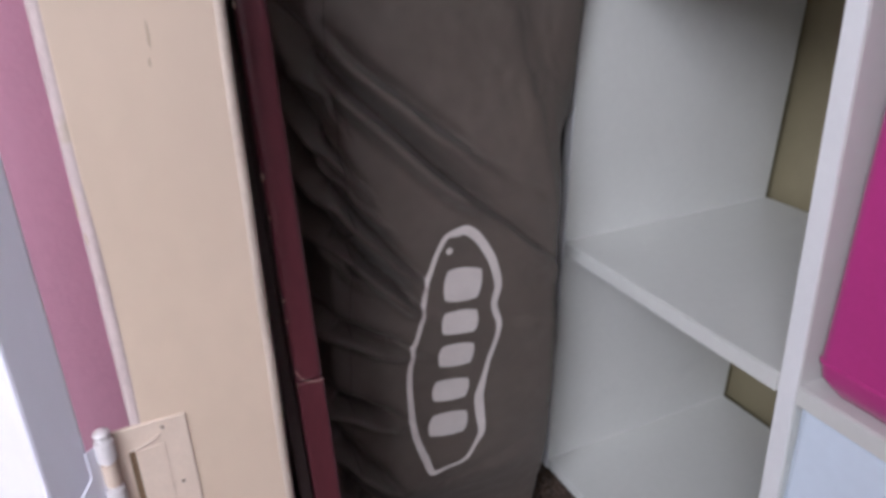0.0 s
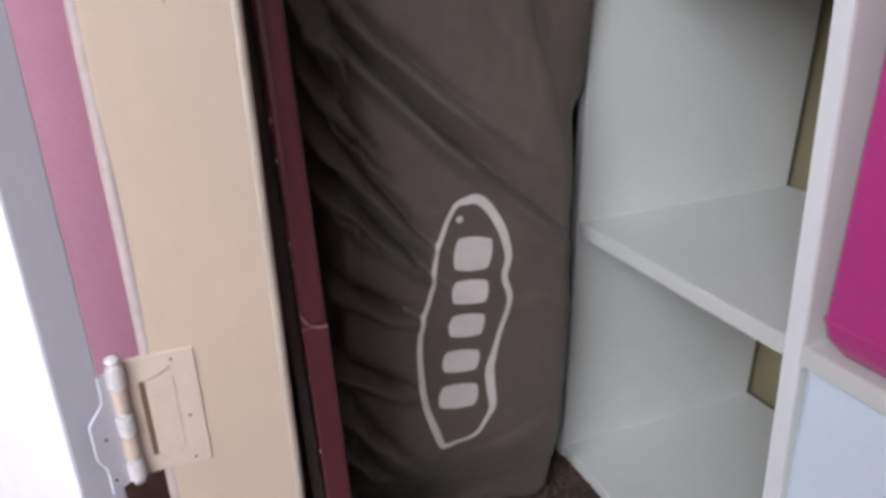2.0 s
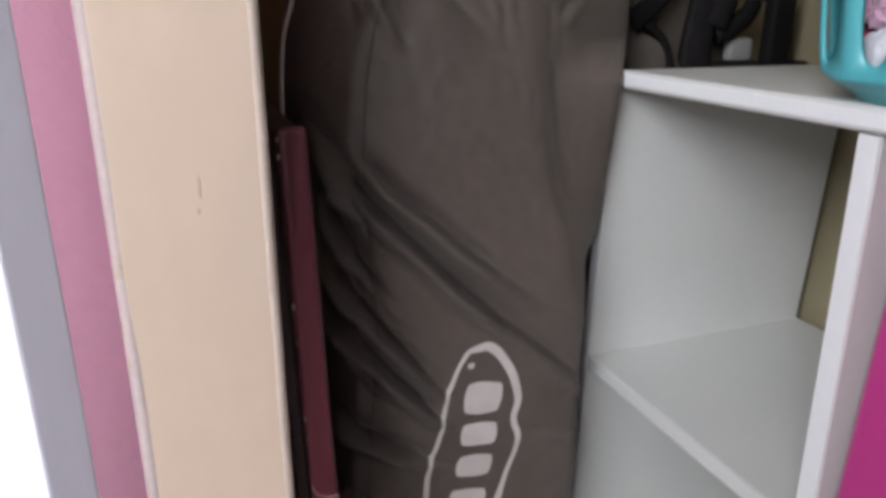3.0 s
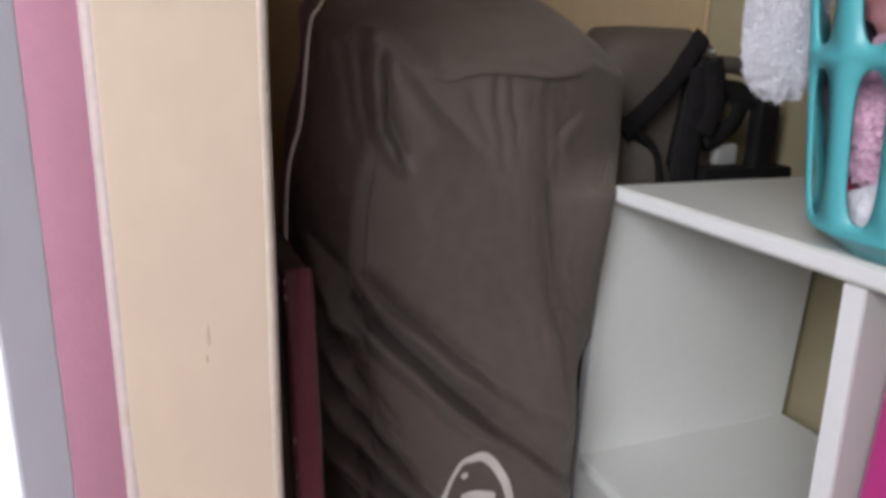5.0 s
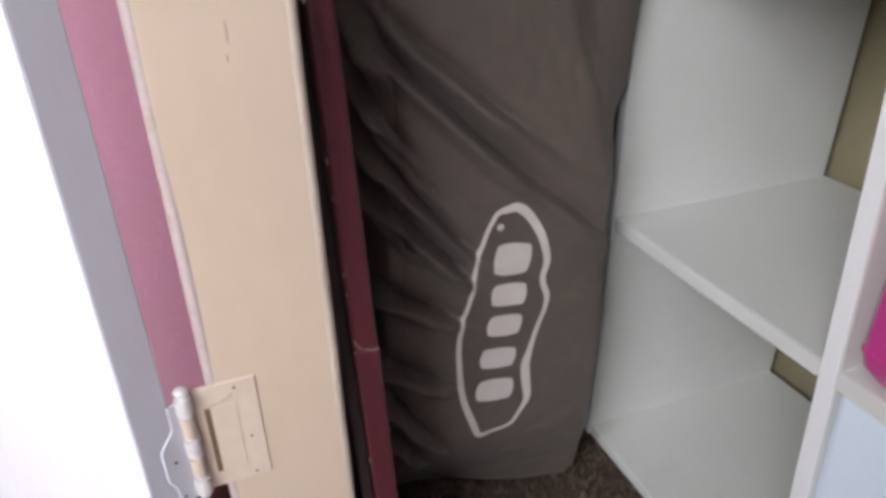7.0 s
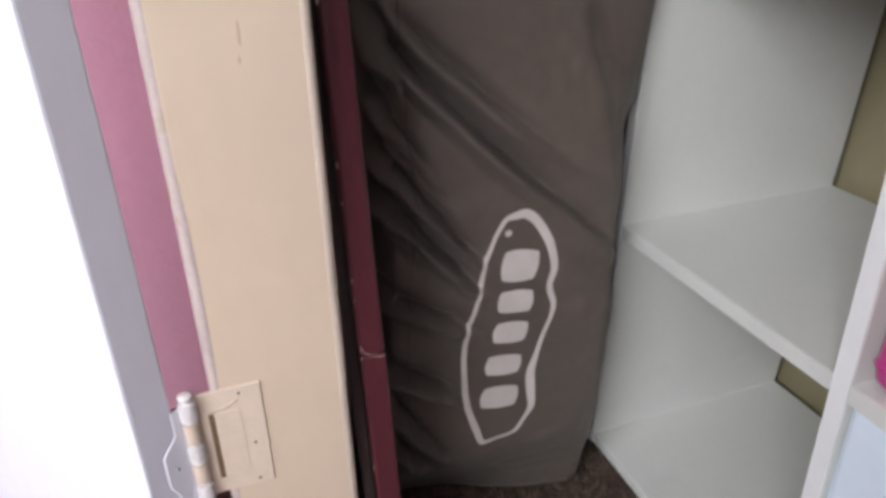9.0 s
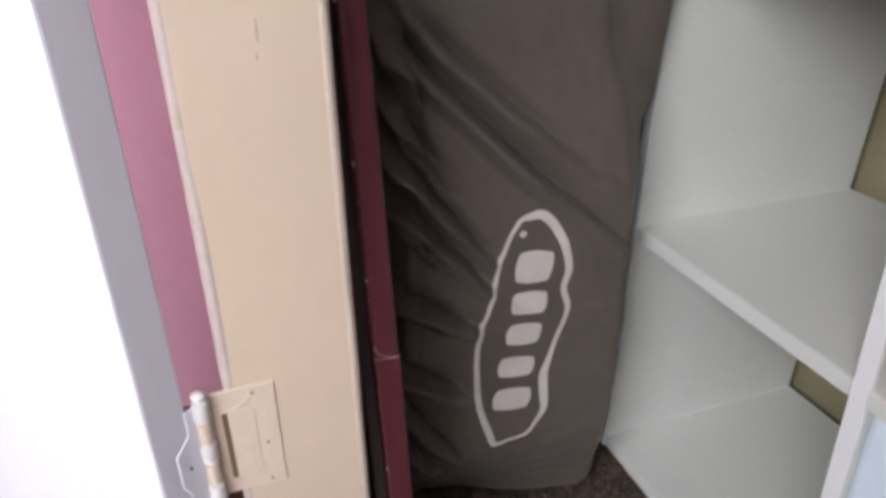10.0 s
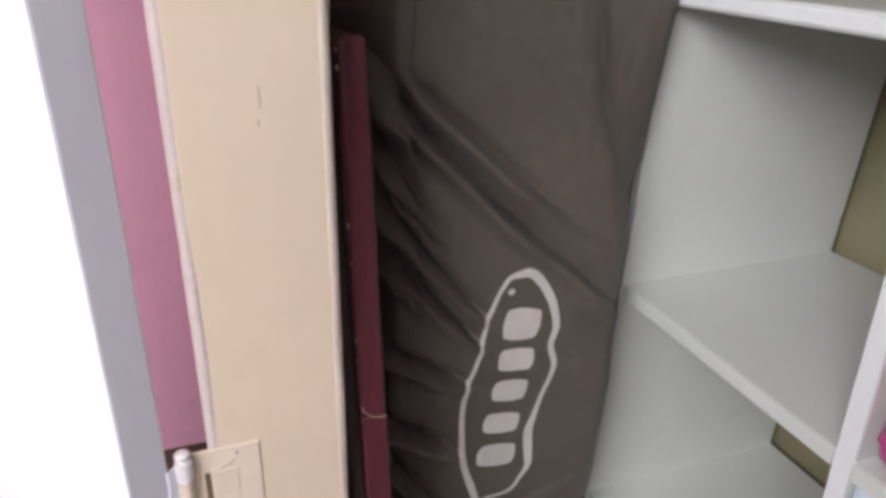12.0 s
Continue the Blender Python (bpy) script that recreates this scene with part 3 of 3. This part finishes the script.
def bag():
    r = root("playpen_bag", (0.40, 0.75, 0), "taupe nylon carry bag of a folded playpen, creased, upright on carpet", "bag")
    rows = 320

    def f(i, j):
        t = j / (rows - 1)
        p = bag_ring(0.70 * t)[i]
        hi = bag_top(p.x, p.y)
        low = 0.003 + 0.010 * math.exp(-((p.x - 0.345) / 0.035) ** 2) * (1 - smooth01(0.74, 0.80, p.y)) + 0.003 * noise.noise((p.x * 20, 0, 5))
        z = low + t * (hi - low)
        q = bag_point(i, min(z, 0.758))
        # rounded shoulder and rounded foot
        k = 0.007 * smooth01(0.982, 1.0, t) ** 2 + 0.006 * (1 - smooth01(0.0, 0.02, t)) ** 2
        d = (Vector((0.41, 0.76, 0)) - Vector((q.x, q.y, 0))).normalized()
        return (q.x + d.x * k, q.y + d.y * k, z)

    nu = len(bag_ring(0.3))
    bm, v = grid(nu, rows, f)
    # rear and top
    back = [[bm.verts.new((a.co.x + (b.co.x - a.co.x) * s, max(a.co.y, b.co.y) + 0.015 * math.sin(math.pi * s), a.co.z + (b.co.z - a.co.z) * s)) for s in (0.25, 0.5, 0.75)]
            for a, b in ((row[-1], row[0]) for row in v)]
    for j in range(rows - 1):
        lo, hi = [v[j][-1], *back[j], v[j][0]], [v[j + 1][-1], *back[j + 1], v[j + 1][0]]
        for k in range(4):
            bm.faces.new((lo[k], lo[k + 1], hi[k + 1], hi[k]))
    rim = [*v[-1], *back[-1]]
    c = Vector((0.43, 0.78, 0))
    last = rim
    for s in (0.04, 0.1, 0.18, 0.27, 0.37, 0.48, 0.6, 0.72, 0.84, 0.94):
        nxt = []
        for w in rim:
            x, y = w.co.x + (c.x - w.co.x) * s, w.co.y + (c.y - w.co.y) * s
            nxt.append(bm.verts.new((x, y, bag_top(x, y) + 0.003 * smooth01(0, 0.1, s))))
        for k in range(len(rim)):
            bm.faces.new((last[k], last[(k + 1) % len(rim)], nxt[(k + 1) % len(rim)], nxt[k]))
        last = nxt
    bm.faces.new(last)
    bm.faces.new([*v[0], *back[0]][::-1])
    part("body", bm, BAG, r, smooth=True)
    # seams: along the top front edge and round to the side, and down the left edge
    ys = lambda x, z: bag_front(x, z) - 0.0010
    line = []
    for k in range(46):
        x = 0.372 + 0.150 * k / 45
        z = min(bag_top(x, 0.69) - 0.010, 0.716)
        line.append((x, ys(x, z), z))
    part("seam", tube(line, 0.0007, 6), SEAM, r, smooth=True)
    line = []
    for k in range(90):
        z = 0.715 - 0.61 * k / 89
        x = between(z, (0.0, 0.306), (0.22, 0.307), (0.40, 0.318), (0.54, 0.314), (0.60, 0.319), (0.68, 0.336), (0.74, 0.334)) + 0.0012 * noise.noise((z * 30, 1, 1))
        line.append((x, ys(x, z), z))
    part("seam", tube(line, 0.0006, 6), SEAM, r, smooth=True)
    # printed badge: a wobbly outline, pointed at the foot, with five plain blocks inside
    a, b = Vector((0.379, 0.121)), Vector((0.418, 0.381))
    ax = (b - a).normalized()
    side = Vector((ax.y, -ax.x))
    ln = (b - a).length

    def edge(p):
        """Closed outline with its line width; p: 0 to 1 round from the foot, up the right side and down the left."""
        right = ((0.0, 0.0, 6.5), (0.02, 18, 4.2), (0.046, 36, 4.2), (0.10, 46, 5.0), (0.165, 53, 7.5), (0.25, 49, 9.5), (0.33, 44.5, 9.5), (0.40, 45, 6.5), (0.48, 48, 5.5),
                 (0.56, 51.5, 5.5), (0.626, 52.5, 6.5), (0.70, 44, 6.5), (0.775, 45, 7.5), (0.87, 35.5, 8.5), (0.94, 22, 8.5), (0.983, 10, 9.0))
        leftside = ((0.997, 0, 8.5), (0.987, -9, 7.5), (0.967, -18.5, 5.0), (0.925, -24, 4.6), (0.858, -29, 4.4), (0.775, -32.8, 4.3), (0.70, -32.4, 4.3), (0.60, -35.5, 4.4),
                    (0.48, -39, 5.2), (0.35, -35, 5.6), (0.21, -27, 6.4), (0.14, -20, 6.8), (0.075, -12, 7.5))
        keys = right + leftside
        n = len(keys)
        u = p * n
        k = int(u)
        q = [keys[(k + o) % n] for o in (-1, 0, 1, 2)]
        f = u - k
        return [0.5 * (2 * B + (C - A) * f + (2 * A - 5 * B + 4 * C - D) * f * f + (3 * B - A - 3 * C + D) * f ** 3) for A, B, C, D in zip(*q)]

    bm = bmesh.new()
    lay = lambda p, lift=0.0012: (p.x, bag_front(p.x, p.y) - lift, p.y)
    n = 300
    mid = [a + ax * (e[0] * ln) + side * (e[1] * 0.001) for e in (edge(k / n) for k in range(n))]
    wide = [edge(k / n)[2] * 0.001 for k in range(n)]
    rings = []
    for k in range(n):
        d = (mid[(k + 1) % n] - mid[k - 1]).normalized()
        nrm = Vector((-d.y, d.x))
        rings.append([bm.verts.new(lay(mid[k] + nrm * wide[k] * s)) for s in (0.0, 0.33, 0.66, 1.0)])
    for k in range(n):
        for q in range(3):
            bm.faces.new((rings[k][q], rings[(k + 1) % n][q], rings[(k + 1) % n][q + 1], rings[k][q + 1]))
    part("badge_outline", bm, PRINT, r, "pale printed wobbly oval outline", smooth=True)
    # place along the badge, half length, place across, half width
    for tc, th, wc, wh in ((0.225, 0.052, 0.0105, 0.0205), (0.372, 0.046, 0.0080, 0.0190), (0.515, 0.046, 0.0085, 0.0185), (0.645, 0.046, 0.0070, 0.0185), (0.785, 0.062, 0.0050, 0.0190)):
        bm = bmesh.new()
        rows_b, cols_b = 18, 18
        g = []
        for q in range(rows_b + 1):
            vv = 2 * q / rows_b - 1
            row = []
            for p in range(cols_b + 1):
                u = 2 * p / cols_b - 1
                # square grid eased into a rounded block
                x, y = u * math.sqrt(1 - 0.26 * vv * vv), vv * math.sqrt(1 - 0.26 * u * u)
                row.append(bm.verts.new(lay(a + ax * ((tc + th * y) * ln) + side * (wc + wh * x))))
            g.append(row)
        for q in range(rows_b):
            for p in range(cols_b):
                bm.faces.new((g[q][p], g[q][p + 1], g[q + 1][p + 1], g[q + 1][p]))
        part("badge_block", bm, PRINT, r, smooth=True)
    bm = bmesh.new()
    dot = a + ax * (0.908 * ln) - side * 0.0125
    ring = [bm.verts.new(lay(dot + Vector((math.cos(k * math.tau / 12), math.sin(k * math.tau / 12))) * 0.0034)) for k in range(12)]
    bm.faces.new(ring)
    part("badge_dot", bm, PRINT, r)


bag()


# ---- maroon edged folded table board ----
def board():
    r = root("folded_table", (0.25, 0.75, 0), "dark folded table leaning on edge, chipped maroon edge band", "table")
    sh = Matrix.Identity(4)
    sh[0][2] = -0.024          # leans a little
    sh[1][2] = 0.045
    sh[0][3], sh[1][3] = 0.0086, -0.018
    # first panel is added: a near-black strip painting the shaded gap beside the jamb
    part("tabletop", box(0.2306, 0.2390, 0.5575, 0.93, 0.003, 0.586, 0.002, m=sh), BLACKISH, r, "added near-black panel standing in for the dark gap by the jamb")
    part("tabletop", box(0.2395, 0.2575, 0.560, 0.93, 0.003, 0.588, 0.003, m=sh), BLACKISH, r, "near-black table panel")
    part("edge_band", box(0.240, 0.2580, 0.552, 0.5615, 0.003, 0.3395, 0.0025, 3, m=sh), MAROON, r, "maroon edge band")
    part("edge_band", box(0.240, 0.2580, 0.552, 0.5615, 0.3392, 0.592, 0.0045, 3, m=sh), MAROON, r, "maroon edge band")
    line = tube(spline([(0.2405, 0.5530, 0.3490), (0.2425, 0.5518, 0.3445), (0.2470, 0.5516, 0.3405), (0.2525, 0.5516, 0.3385), (0.2575, 0.5522, 0.3385)], 8), 0.00055, 6)
    bmesh.ops.transform(line, verts=line.verts, matrix=sh)
    part("joint", line, JOINT, r, "pale worn joint line")
    for z, s in ((0.480, 1.0), (0.455, 0.6), (0.40, 0.7), (0.385, 0.5), (0.338, 0.5), (0.24, 0.9), (0.20, 0.5), (0.575, 0.9), (0.585, 0.8), (0.30, 0.5)):
        bm = chip((0.2403, 0.5535, z), 0.0009 * s, 0.0022 * s)
        bmesh.ops.transform(bm, verts=bm.verts, matrix=sh)
        part("edge_chip", bm, NICK, r)


board()


# ---- second bag with black frame behind the shelf ----
def band(points, w, thick):
    """A flat strip of cloth along points, facing the room, its edges a little uneven."""
    def f(i, j):
        p, a, b = points[j], points[max(j - 1, 0)], points[min(j + 1, len(points) - 1)]
        d = (b - a).normalized()
        across = d.cross(Vector((0, 1, 0))).normalized()
        k = i / 11
        u = (2 * k if k < 0.5 else 2 - 2 * k) * 2 - 1
        uneven = 1 + 0.12 * noise.noise((p.x * 60, u, p.z * 60))
        return p + across * (w / 2 * u * uneven) + Vector((0, (thick / 2 if k < 0.5 else -thick / 2) * (1 - u * u) + 0.002 * noise.noise(p * 50 + across * u), 0))
    bm, v = grid(12, len(points), f, True)
    bm.faces.new(v[0][::-1])
    bm.faces.new(v[-1])
    return bm


def stroller():
    r = root("folded_stroller", (0.74, 0.86, 0), "folded stroller with taupe cloth seat and black frame", "stroller")
    def f(i, j):
        a, t = i / 47 * math.tau, j / 39
        z = 0.03 + 0.725 * t
        k = math.sqrt(max(1 - max((t - 0.90) / 0.10, 0) ** 2, 0)) * 0.45 + 0.55
        x = 0.705 + 0.098 * k * math.copysign(abs(math.cos(a)) ** 0.5, math.cos(a))
        y = 0.872 + 0.060 * k * math.copysign(abs(math.sin(a)) ** 0.5, math.sin(a))
        w = 0.004 * noise.noise((x * 18, y * 18, z * 12))
        return (x + w, y + w, z - 0.02 * smooth01(0.66, 0.60, x))
    bm, v = grid(48, 40, f, True)
    bm.faces.new(v[-1])
    bm.faces.new(v[0][::-1])
    part("seat_cloth", bm, SEATCLOTH, r, "taupe nylon seat cloth", smooth=True)
    part("mesh_panel", band(spline([(0.730, 0.794, 0.746), (0.706, 0.790, 0.714), (0.672, 0.787, 0.677), (0.630, 0.783, 0.643)], 10), 0.027, 0.006), MESHCLOTH, r, "black mesh side panel", smooth=True)
    part("mesh_panel", band(spline([(0.730, 0.788, 0.712), (0.727, 0.787, 0.668), (0.722, 0.786, 0.620), (0.722, 0.786, 0.560)], 10), 0.034, 0.008), MESHCLOTH, r, smooth=True)
    part("mesh_panel", band(spline([(0.738, 0.784, 0.722), (0.744, 0.783, 0.700), (0.748, 0.783, 0.668), (0.738, 0.784, 0.640)], 8), 0.030, 0.010), MESHCLOTH, r, smooth=True)
    part("pin", tube([(0.7285, 0.7800, 0.7300), (0.7285, 0.7720, 0.7300)], 0.0022, 10), GREYMETAL, r, "small pale pin", smooth=True)
    part("strap", tube(spline([(0.60, 0.795, 0.668), (0.640, 0.790, 0.650), (0.675, 0.786, 0.620), (0.690, 0.785, 0.560)], 10), 0.0055, 10), BLACK, r, smooth=True)
    part("footrest_cloth", grid(20, 20, lambda i, j: (0.60 + 0.105 * i / 19, 0.792 + 0.01 * math.sin(i / 3) * j / 19, 0.50 + (0.145 - 0.05 * (i / 19) ** 2) * j / 19))[0], SEATCLOTH, r, smooth=True)
    part("frame_tube", tube(spline([(0.735, 0.80, 0.02), (0.728, 0.795, 0.40), (0.724, 0.798, 0.62), (0.732, 0.800, 0.70), (0.738, 0.802, 0.722)], 8), 0.011, 14), BLACK, r, smooth=True)
    part("frame_tube", tube(spline([(0.705, 0.80, 0.02), (0.712, 0.799, 0.55), (0.722, 0.800, 0.66), (0.728, 0.802, 0.70)], 8), 0.009, 14), BLACK, r, smooth=True)
    part("handle", tube(spline([(0.750, 0.795, 0.717), (0.78, 0.795, 0.716), (0.805, 0.797, 0.711), (0.828, 0.80, 0.706)], 8), 0.0095, 12), SEAM, r, smooth=True)
    part("bracket", box(0.806, 0.838, 0.774, 0.793, 0.590, 0.686, 0.007, 3), BLACK, r)
    part("bracket_arm", band(spline([(0.757, 0.790, 0.690), (0.780, 0.790, 0.686), (0.806, 0.786, 0.680), (0.830, 0.784, 0.668)], 8), 0.030, 0.012), BLACK, r, smooth=True)
    part("brace", band(spline([(0.786, 0.790, 0.690), (0.790, 0.790, 0.664), (0.774, 0.790, 0.644), (0.744, 0.790, 0.632)], 8), 0.026, 0.010), BLACK, r, smooth=True)
    part("crossbar", box(0.735, 0.866, 0.772, 0.80, 0.580, 0.603, 0.004), BLACK, r)
    part("clip", box(0.768, 0.800, 0.792, 0.805, 0.603, 0.628, 0.005), GREYMETAL, r, "pale grey plastic part")
    part("leg", box(0.828, 0.848, 0.775, 0.792, 0.0, 0.59, 0.004), BLACK, r)


stroller()


# ---- white cord along the bag's top ----
cord = tube(spline([(0.262, 0.70, 0.0), (0.256, 0.70, 0.35), (0.258, 0.690, 0.60), (0.271, 0.690, 0.670), (0.281, 0.70, 0.735), (0.292, 0.72, 0.750), (0.307, 0.745, 0.764),
                    (0.345, 0.80, 0.777), (0.40, 0.835, 0.778), (0.46, 0.84, 0.780), (0.52, 0.87, 0.774), (0.55, 0.895, 0.71)], 12), 0.0016, 8)
tagged(part("cord", cord, CORD, smooth=True), "thin white cord draped over the taupe bag", "cord")


# ---- laundry basket ----
BX0, BX1, BY0, BY1, BZ0, BZ1 = 0.549, 0.830, 0.155, 0.499, 0.6068, 0.880


def basket_point(u, z, off):
    """u: 0 to 1 round the basket; off: outwards."""
    t = (z - BZ0) / (BZ1 - BZ0)
    grow = 0.036 * t + off - 0.016 * (1 - smooth01(0, 0.09, t)) ** 2
    hx, hy, r = (BX1 - BX0) / 2 + grow, (BY1 - BY0) / 2 + grow, 0.050 + max(grow, 0)
    cx, cy = (BX0 + BX1) / 2, (BY0 + BY1) / 2
    sx, sy, arc = hx - r, hy - r, r * math.pi / 2
    total = 4 * (sx + sy + arc)
    d = (u % 1.0) * total
    for q, (lx, ly) in enumerate(((0, 1), (1, 0), (0, 1), (1, 0))):
        straight = 2 * (sy if ly else sx)
        a0 = q * math.pi / 2
        if d <= straight:
            s = d - straight / 2
            return Vector(((cx + hx, cy + s), (cx - s, cy + hy), (cx - hx, cy - s), (cx + s, cy - hy))[q])
        d -= straight
        if d <= arc:
            a = a0 + d / r
            ox, oy = ((sx, sy), (-sx, sy), (-sx, -sy), (sx, -sy))[q]
            return Vector((cx + ox + r * math.cos(a), cy + oy + r * math.sin(a)))
        d -= arc
    return Vector((cx + hx, cy - sy))


def basket():
    r = root("laundry_basket", ((BX0 + BX1) / 2, (BY0 + BY1) / 2, BZ0), "teal plastic laundry basket with oval slots, full of laundry", "laundry basket")
    cols, bands = 33, ((BZ0 + 0.016, BZ0 + 0.118), (BZ0 + 0.118, BZ0 + 0.220))
    bm = bmesh.new()
    n = 36

    def put(u, z, off):
        p = basket_point(u, z, off)
        return bm.verts.new((p.x, p.y, z))

    for c in range(cols):
        for z0, z1 in bands:
            loops = {}
            for off in (0.0, -0.0032):
                outer, hole, lip = [], [], []
                for k in range(n):
                    a = math.tau * (k + 0.5) / n
                    ca, sa = math.cos(a), math.sin(a)
                    m = max(abs(ca), abs(sa))
                    outer.append(put((c + 0.85 + 0.5 * ca / m) / cols, (z0 + z1) / 2 + (z1 - z0) / 2 * sa / m, off))
                    hx = math.copysign(abs(ca) ** 0.75, ca)
                    hz = math.copysign(abs(sa) ** 0.55, sa)
                    hole.append(put((c + 0.85 + 0.285 * hx) / cols, (z0 + z1) / 2 + 0.435 * (z1 - z0) * hz, off + (0.0 if off else -0.0008)))
                loops[off] = (outer, hole)
                for k in range(n):
                    q = (k + 1) % n
                    bm.faces.new((outer[k], outer[q], hole[q], hole[k]))
            a, b = loops[0.0][1], loops[-0.0032][1]
            for k in range(n):
                q = (k + 1) % n
                bm.faces.new((a[k], a[q], b[q], b[k]))
    bmesh.ops.remove_doubles(bm, verts=bm.verts, dist=0.00002)
    part("slotted_wall", bm, TEAL, r, smooth=True)
    m = 160
    for name, zs in (("foot", [BZ0, BZ0 + 0.004, BZ0 + 0.008, BZ0 + 0.012, BZ0 + 0.0162]), ("upper_band", [BZ0 + 0.2198, BZ0 + 0.25, BZ1])):
        bm, v = grid(m, 2 * len(zs), lambda i, j: (*basket_point(i / m, (zs + zs[::-1])[j], 0.0 if j < len(zs) else -0.0032), (zs + zs[::-1])[j]), True)
        if name == "foot":
            bm.faces.new(v[0][::-1])
            bm.faces.new(v[-1])
        part(name, bm, TEAL, r, smooth=True)
    part("rim", tube([(*basket_point(k / m, BZ1, 0.004), BZ1) for k in range(m + 1)], 0.006, 10), TEAL, r, "thick rolled teal rim", smooth=True)


basket()


def heap(name, where, size, material, label, seed, rough=0.25, sub=5):
    """A soft crumpled piece of cloth."""
    bm = bmesh.new()
    bmesh.ops.create_icosphere(bm, subdivisions=sub, radius=1)
    for v in bm.verts:
        p = v.co.copy()
        v.co *= 1 + rough * noise.noise(p * 1.6 + Vector((seed, 0, 0))) + rough * 0.5 * noise.noise(p * 4 + Vector((0, seed, 0))) + rough * 0.22 * noise.noise(p * 13 + Vector((0, 0, seed)))
    bmesh.ops.transform(bm, verts=bm.verts, matrix=Matrix.Translation(where) @ Matrix.Diagonal((*size, 1)))
    return tagged(part(name, bm, material, smooth=True), label, "laundry")


heap("dark_filling", (0.715, 0.33, 0.665), (0.110, 0.130, 0.050), DARKCLOTH, "dark crumpled garment in the laundry basket", 3)
# added dark sheet: shade on the basket's inner wall, seen through the slot
heap("dark_filling", (0.628, 0.488, 0.715), (0.066, 0.011, 0.095), DARKCLOTH, "added dark sheet standing in for the basket's shaded inner wall", 21, 0.15, 4)
heap("red_garment", (0.586, 0.478, 0.633), (0.009, 0.008, 0.016), RED, "red crumpled garment low in the laundry basket", 5)
fleece = heap("pink_fleece", (0.586, 0.456, 0.697), (0.024, 0.030, 0.045), FLUFF, "fluffy pink fleece in the laundry basket", 8, 0.2)
heap("white_garment", (0.573, 0.450, 0.633), (0.013, 0.017, 0.017), TOWEL, "white crumpled garment low in the laundry basket", 11)
heap("coral_garment", (0.590, 0.448, 0.790), (0.036, 0.044, 0.058), CORAL, "coral crumpled garment in the laundry basket", 14)


def towel():
    """A thick fluffy terry towel hanging over the basket's rim at its corner."""
    bm = bmesh.new()
    bmesh.ops.create_icosphere(bm, subdivisions=6, radius=1)
    for v in bm.verts:
        p = v.co.copy()
        k = 1 + 0.08 * noise.noise(p * 1.5) + 0.04 * noise.noise(p * 5) + 0.03 * noise.noise(p * 15) + 0.022 * noise.noise(p * 38)
        q = Vector((math.copysign(abs(p.x) ** 0.6, p.x), math.copysign(abs(p.y) ** 0.6, p.y), math.copysign(abs(p.z) ** 0.6, p.z))) * k
        over = smooth01(0.55, 1.0, p.z)
        v.co = (0.569 + 0.023 * q.x + 0.045 * over, 0.533 + 0.020 * q.y - 0.050 * over, 0.800 + 0.100 * q.z)
    return bm




def nap(ob, count, length, width, seed):
    """Short terry loops standing on a cloth's surface."""
    rg = random.Random(seed)
    me, polys = ob.data, ob.data.polygons
    vs, fs = [], []
    for _ in range(count):
        p = polys[rg.randrange(len(polys))]
        c, n = p.center, p.normal
        side = n.orthogonal().normalized()
        turn = Matrix.Rotation(rg.uniform(0, math.tau), 3, n)
        u = turn @ side
        w = n.cross(u)
        ln = length * rg.uniform(0.5, 1.2)
        lean = (u * rg.gauss(0, 0.5) + w * rg.gauss(0, 0.5) + Vector((0, 0, -0.35))) * ln
        k = len(vs)
        vs += [c + u * width, c - u * width * 0.5 + w * width, c - u * width * 0.5 - w * width, c + n * ln + lean]
        fs += [(k, k + 1, k + 3), (k + 1, k + 2, k + 3), (k + 2, k, k + 3)]
    data = bpy.data.meshes.new("nap")
    data.from_pydata(vs, [], fs)
    data.materials.append(me.materials[0])
    t = new("nap", data)
    t.parent = ob
    return tagged(t, kind="stuff")


bath_towel = tagged(part("towel", towel(), TOWEL, smooth=True), "white fluffy terry towel hanging over the basket", "towel")
nap(bath_towel, 26000, 0.0024, 0.0009, 5)
nap(fleece, 5000, 0.0034, 0.0015, 6)

# ---- carpet pile where it shows ----
rng = np.random.default_rng(4)
verts, faces = [], []
for x, y in zip(rng.uniform(0.16, 0.60, 9000), rng.uniform(0.38, 0.80, 9000)):
    h, w = rng.uniform(0.004, 0.010), rng.uniform(0.0012, 0.0028)
    a, lx, ly = rng.uniform(0, 6.28), rng.normal(0, 0.003), rng.normal(0, 0.003)
    k = len(verts)
    for q in range(3):
        verts.append((x + w * math.cos(a + q * 2.094), y + w * math.sin(a + q * 2.094), -0.004))
    verts.append((x + lx, y + ly, h - 0.004))
    faces += [(k, k + 1, k + 3), (k + 1, k + 2, k + 3), (k + 2, k, k + 3)]
me = bpy.data.meshes.new("carpet_pile")
me.from_pydata(verts, [], faces)
me.materials.append(TUFT)
tagged(new("carpet_pile", me), "short dark brown carpet pile", "carpet", kind="stuff")
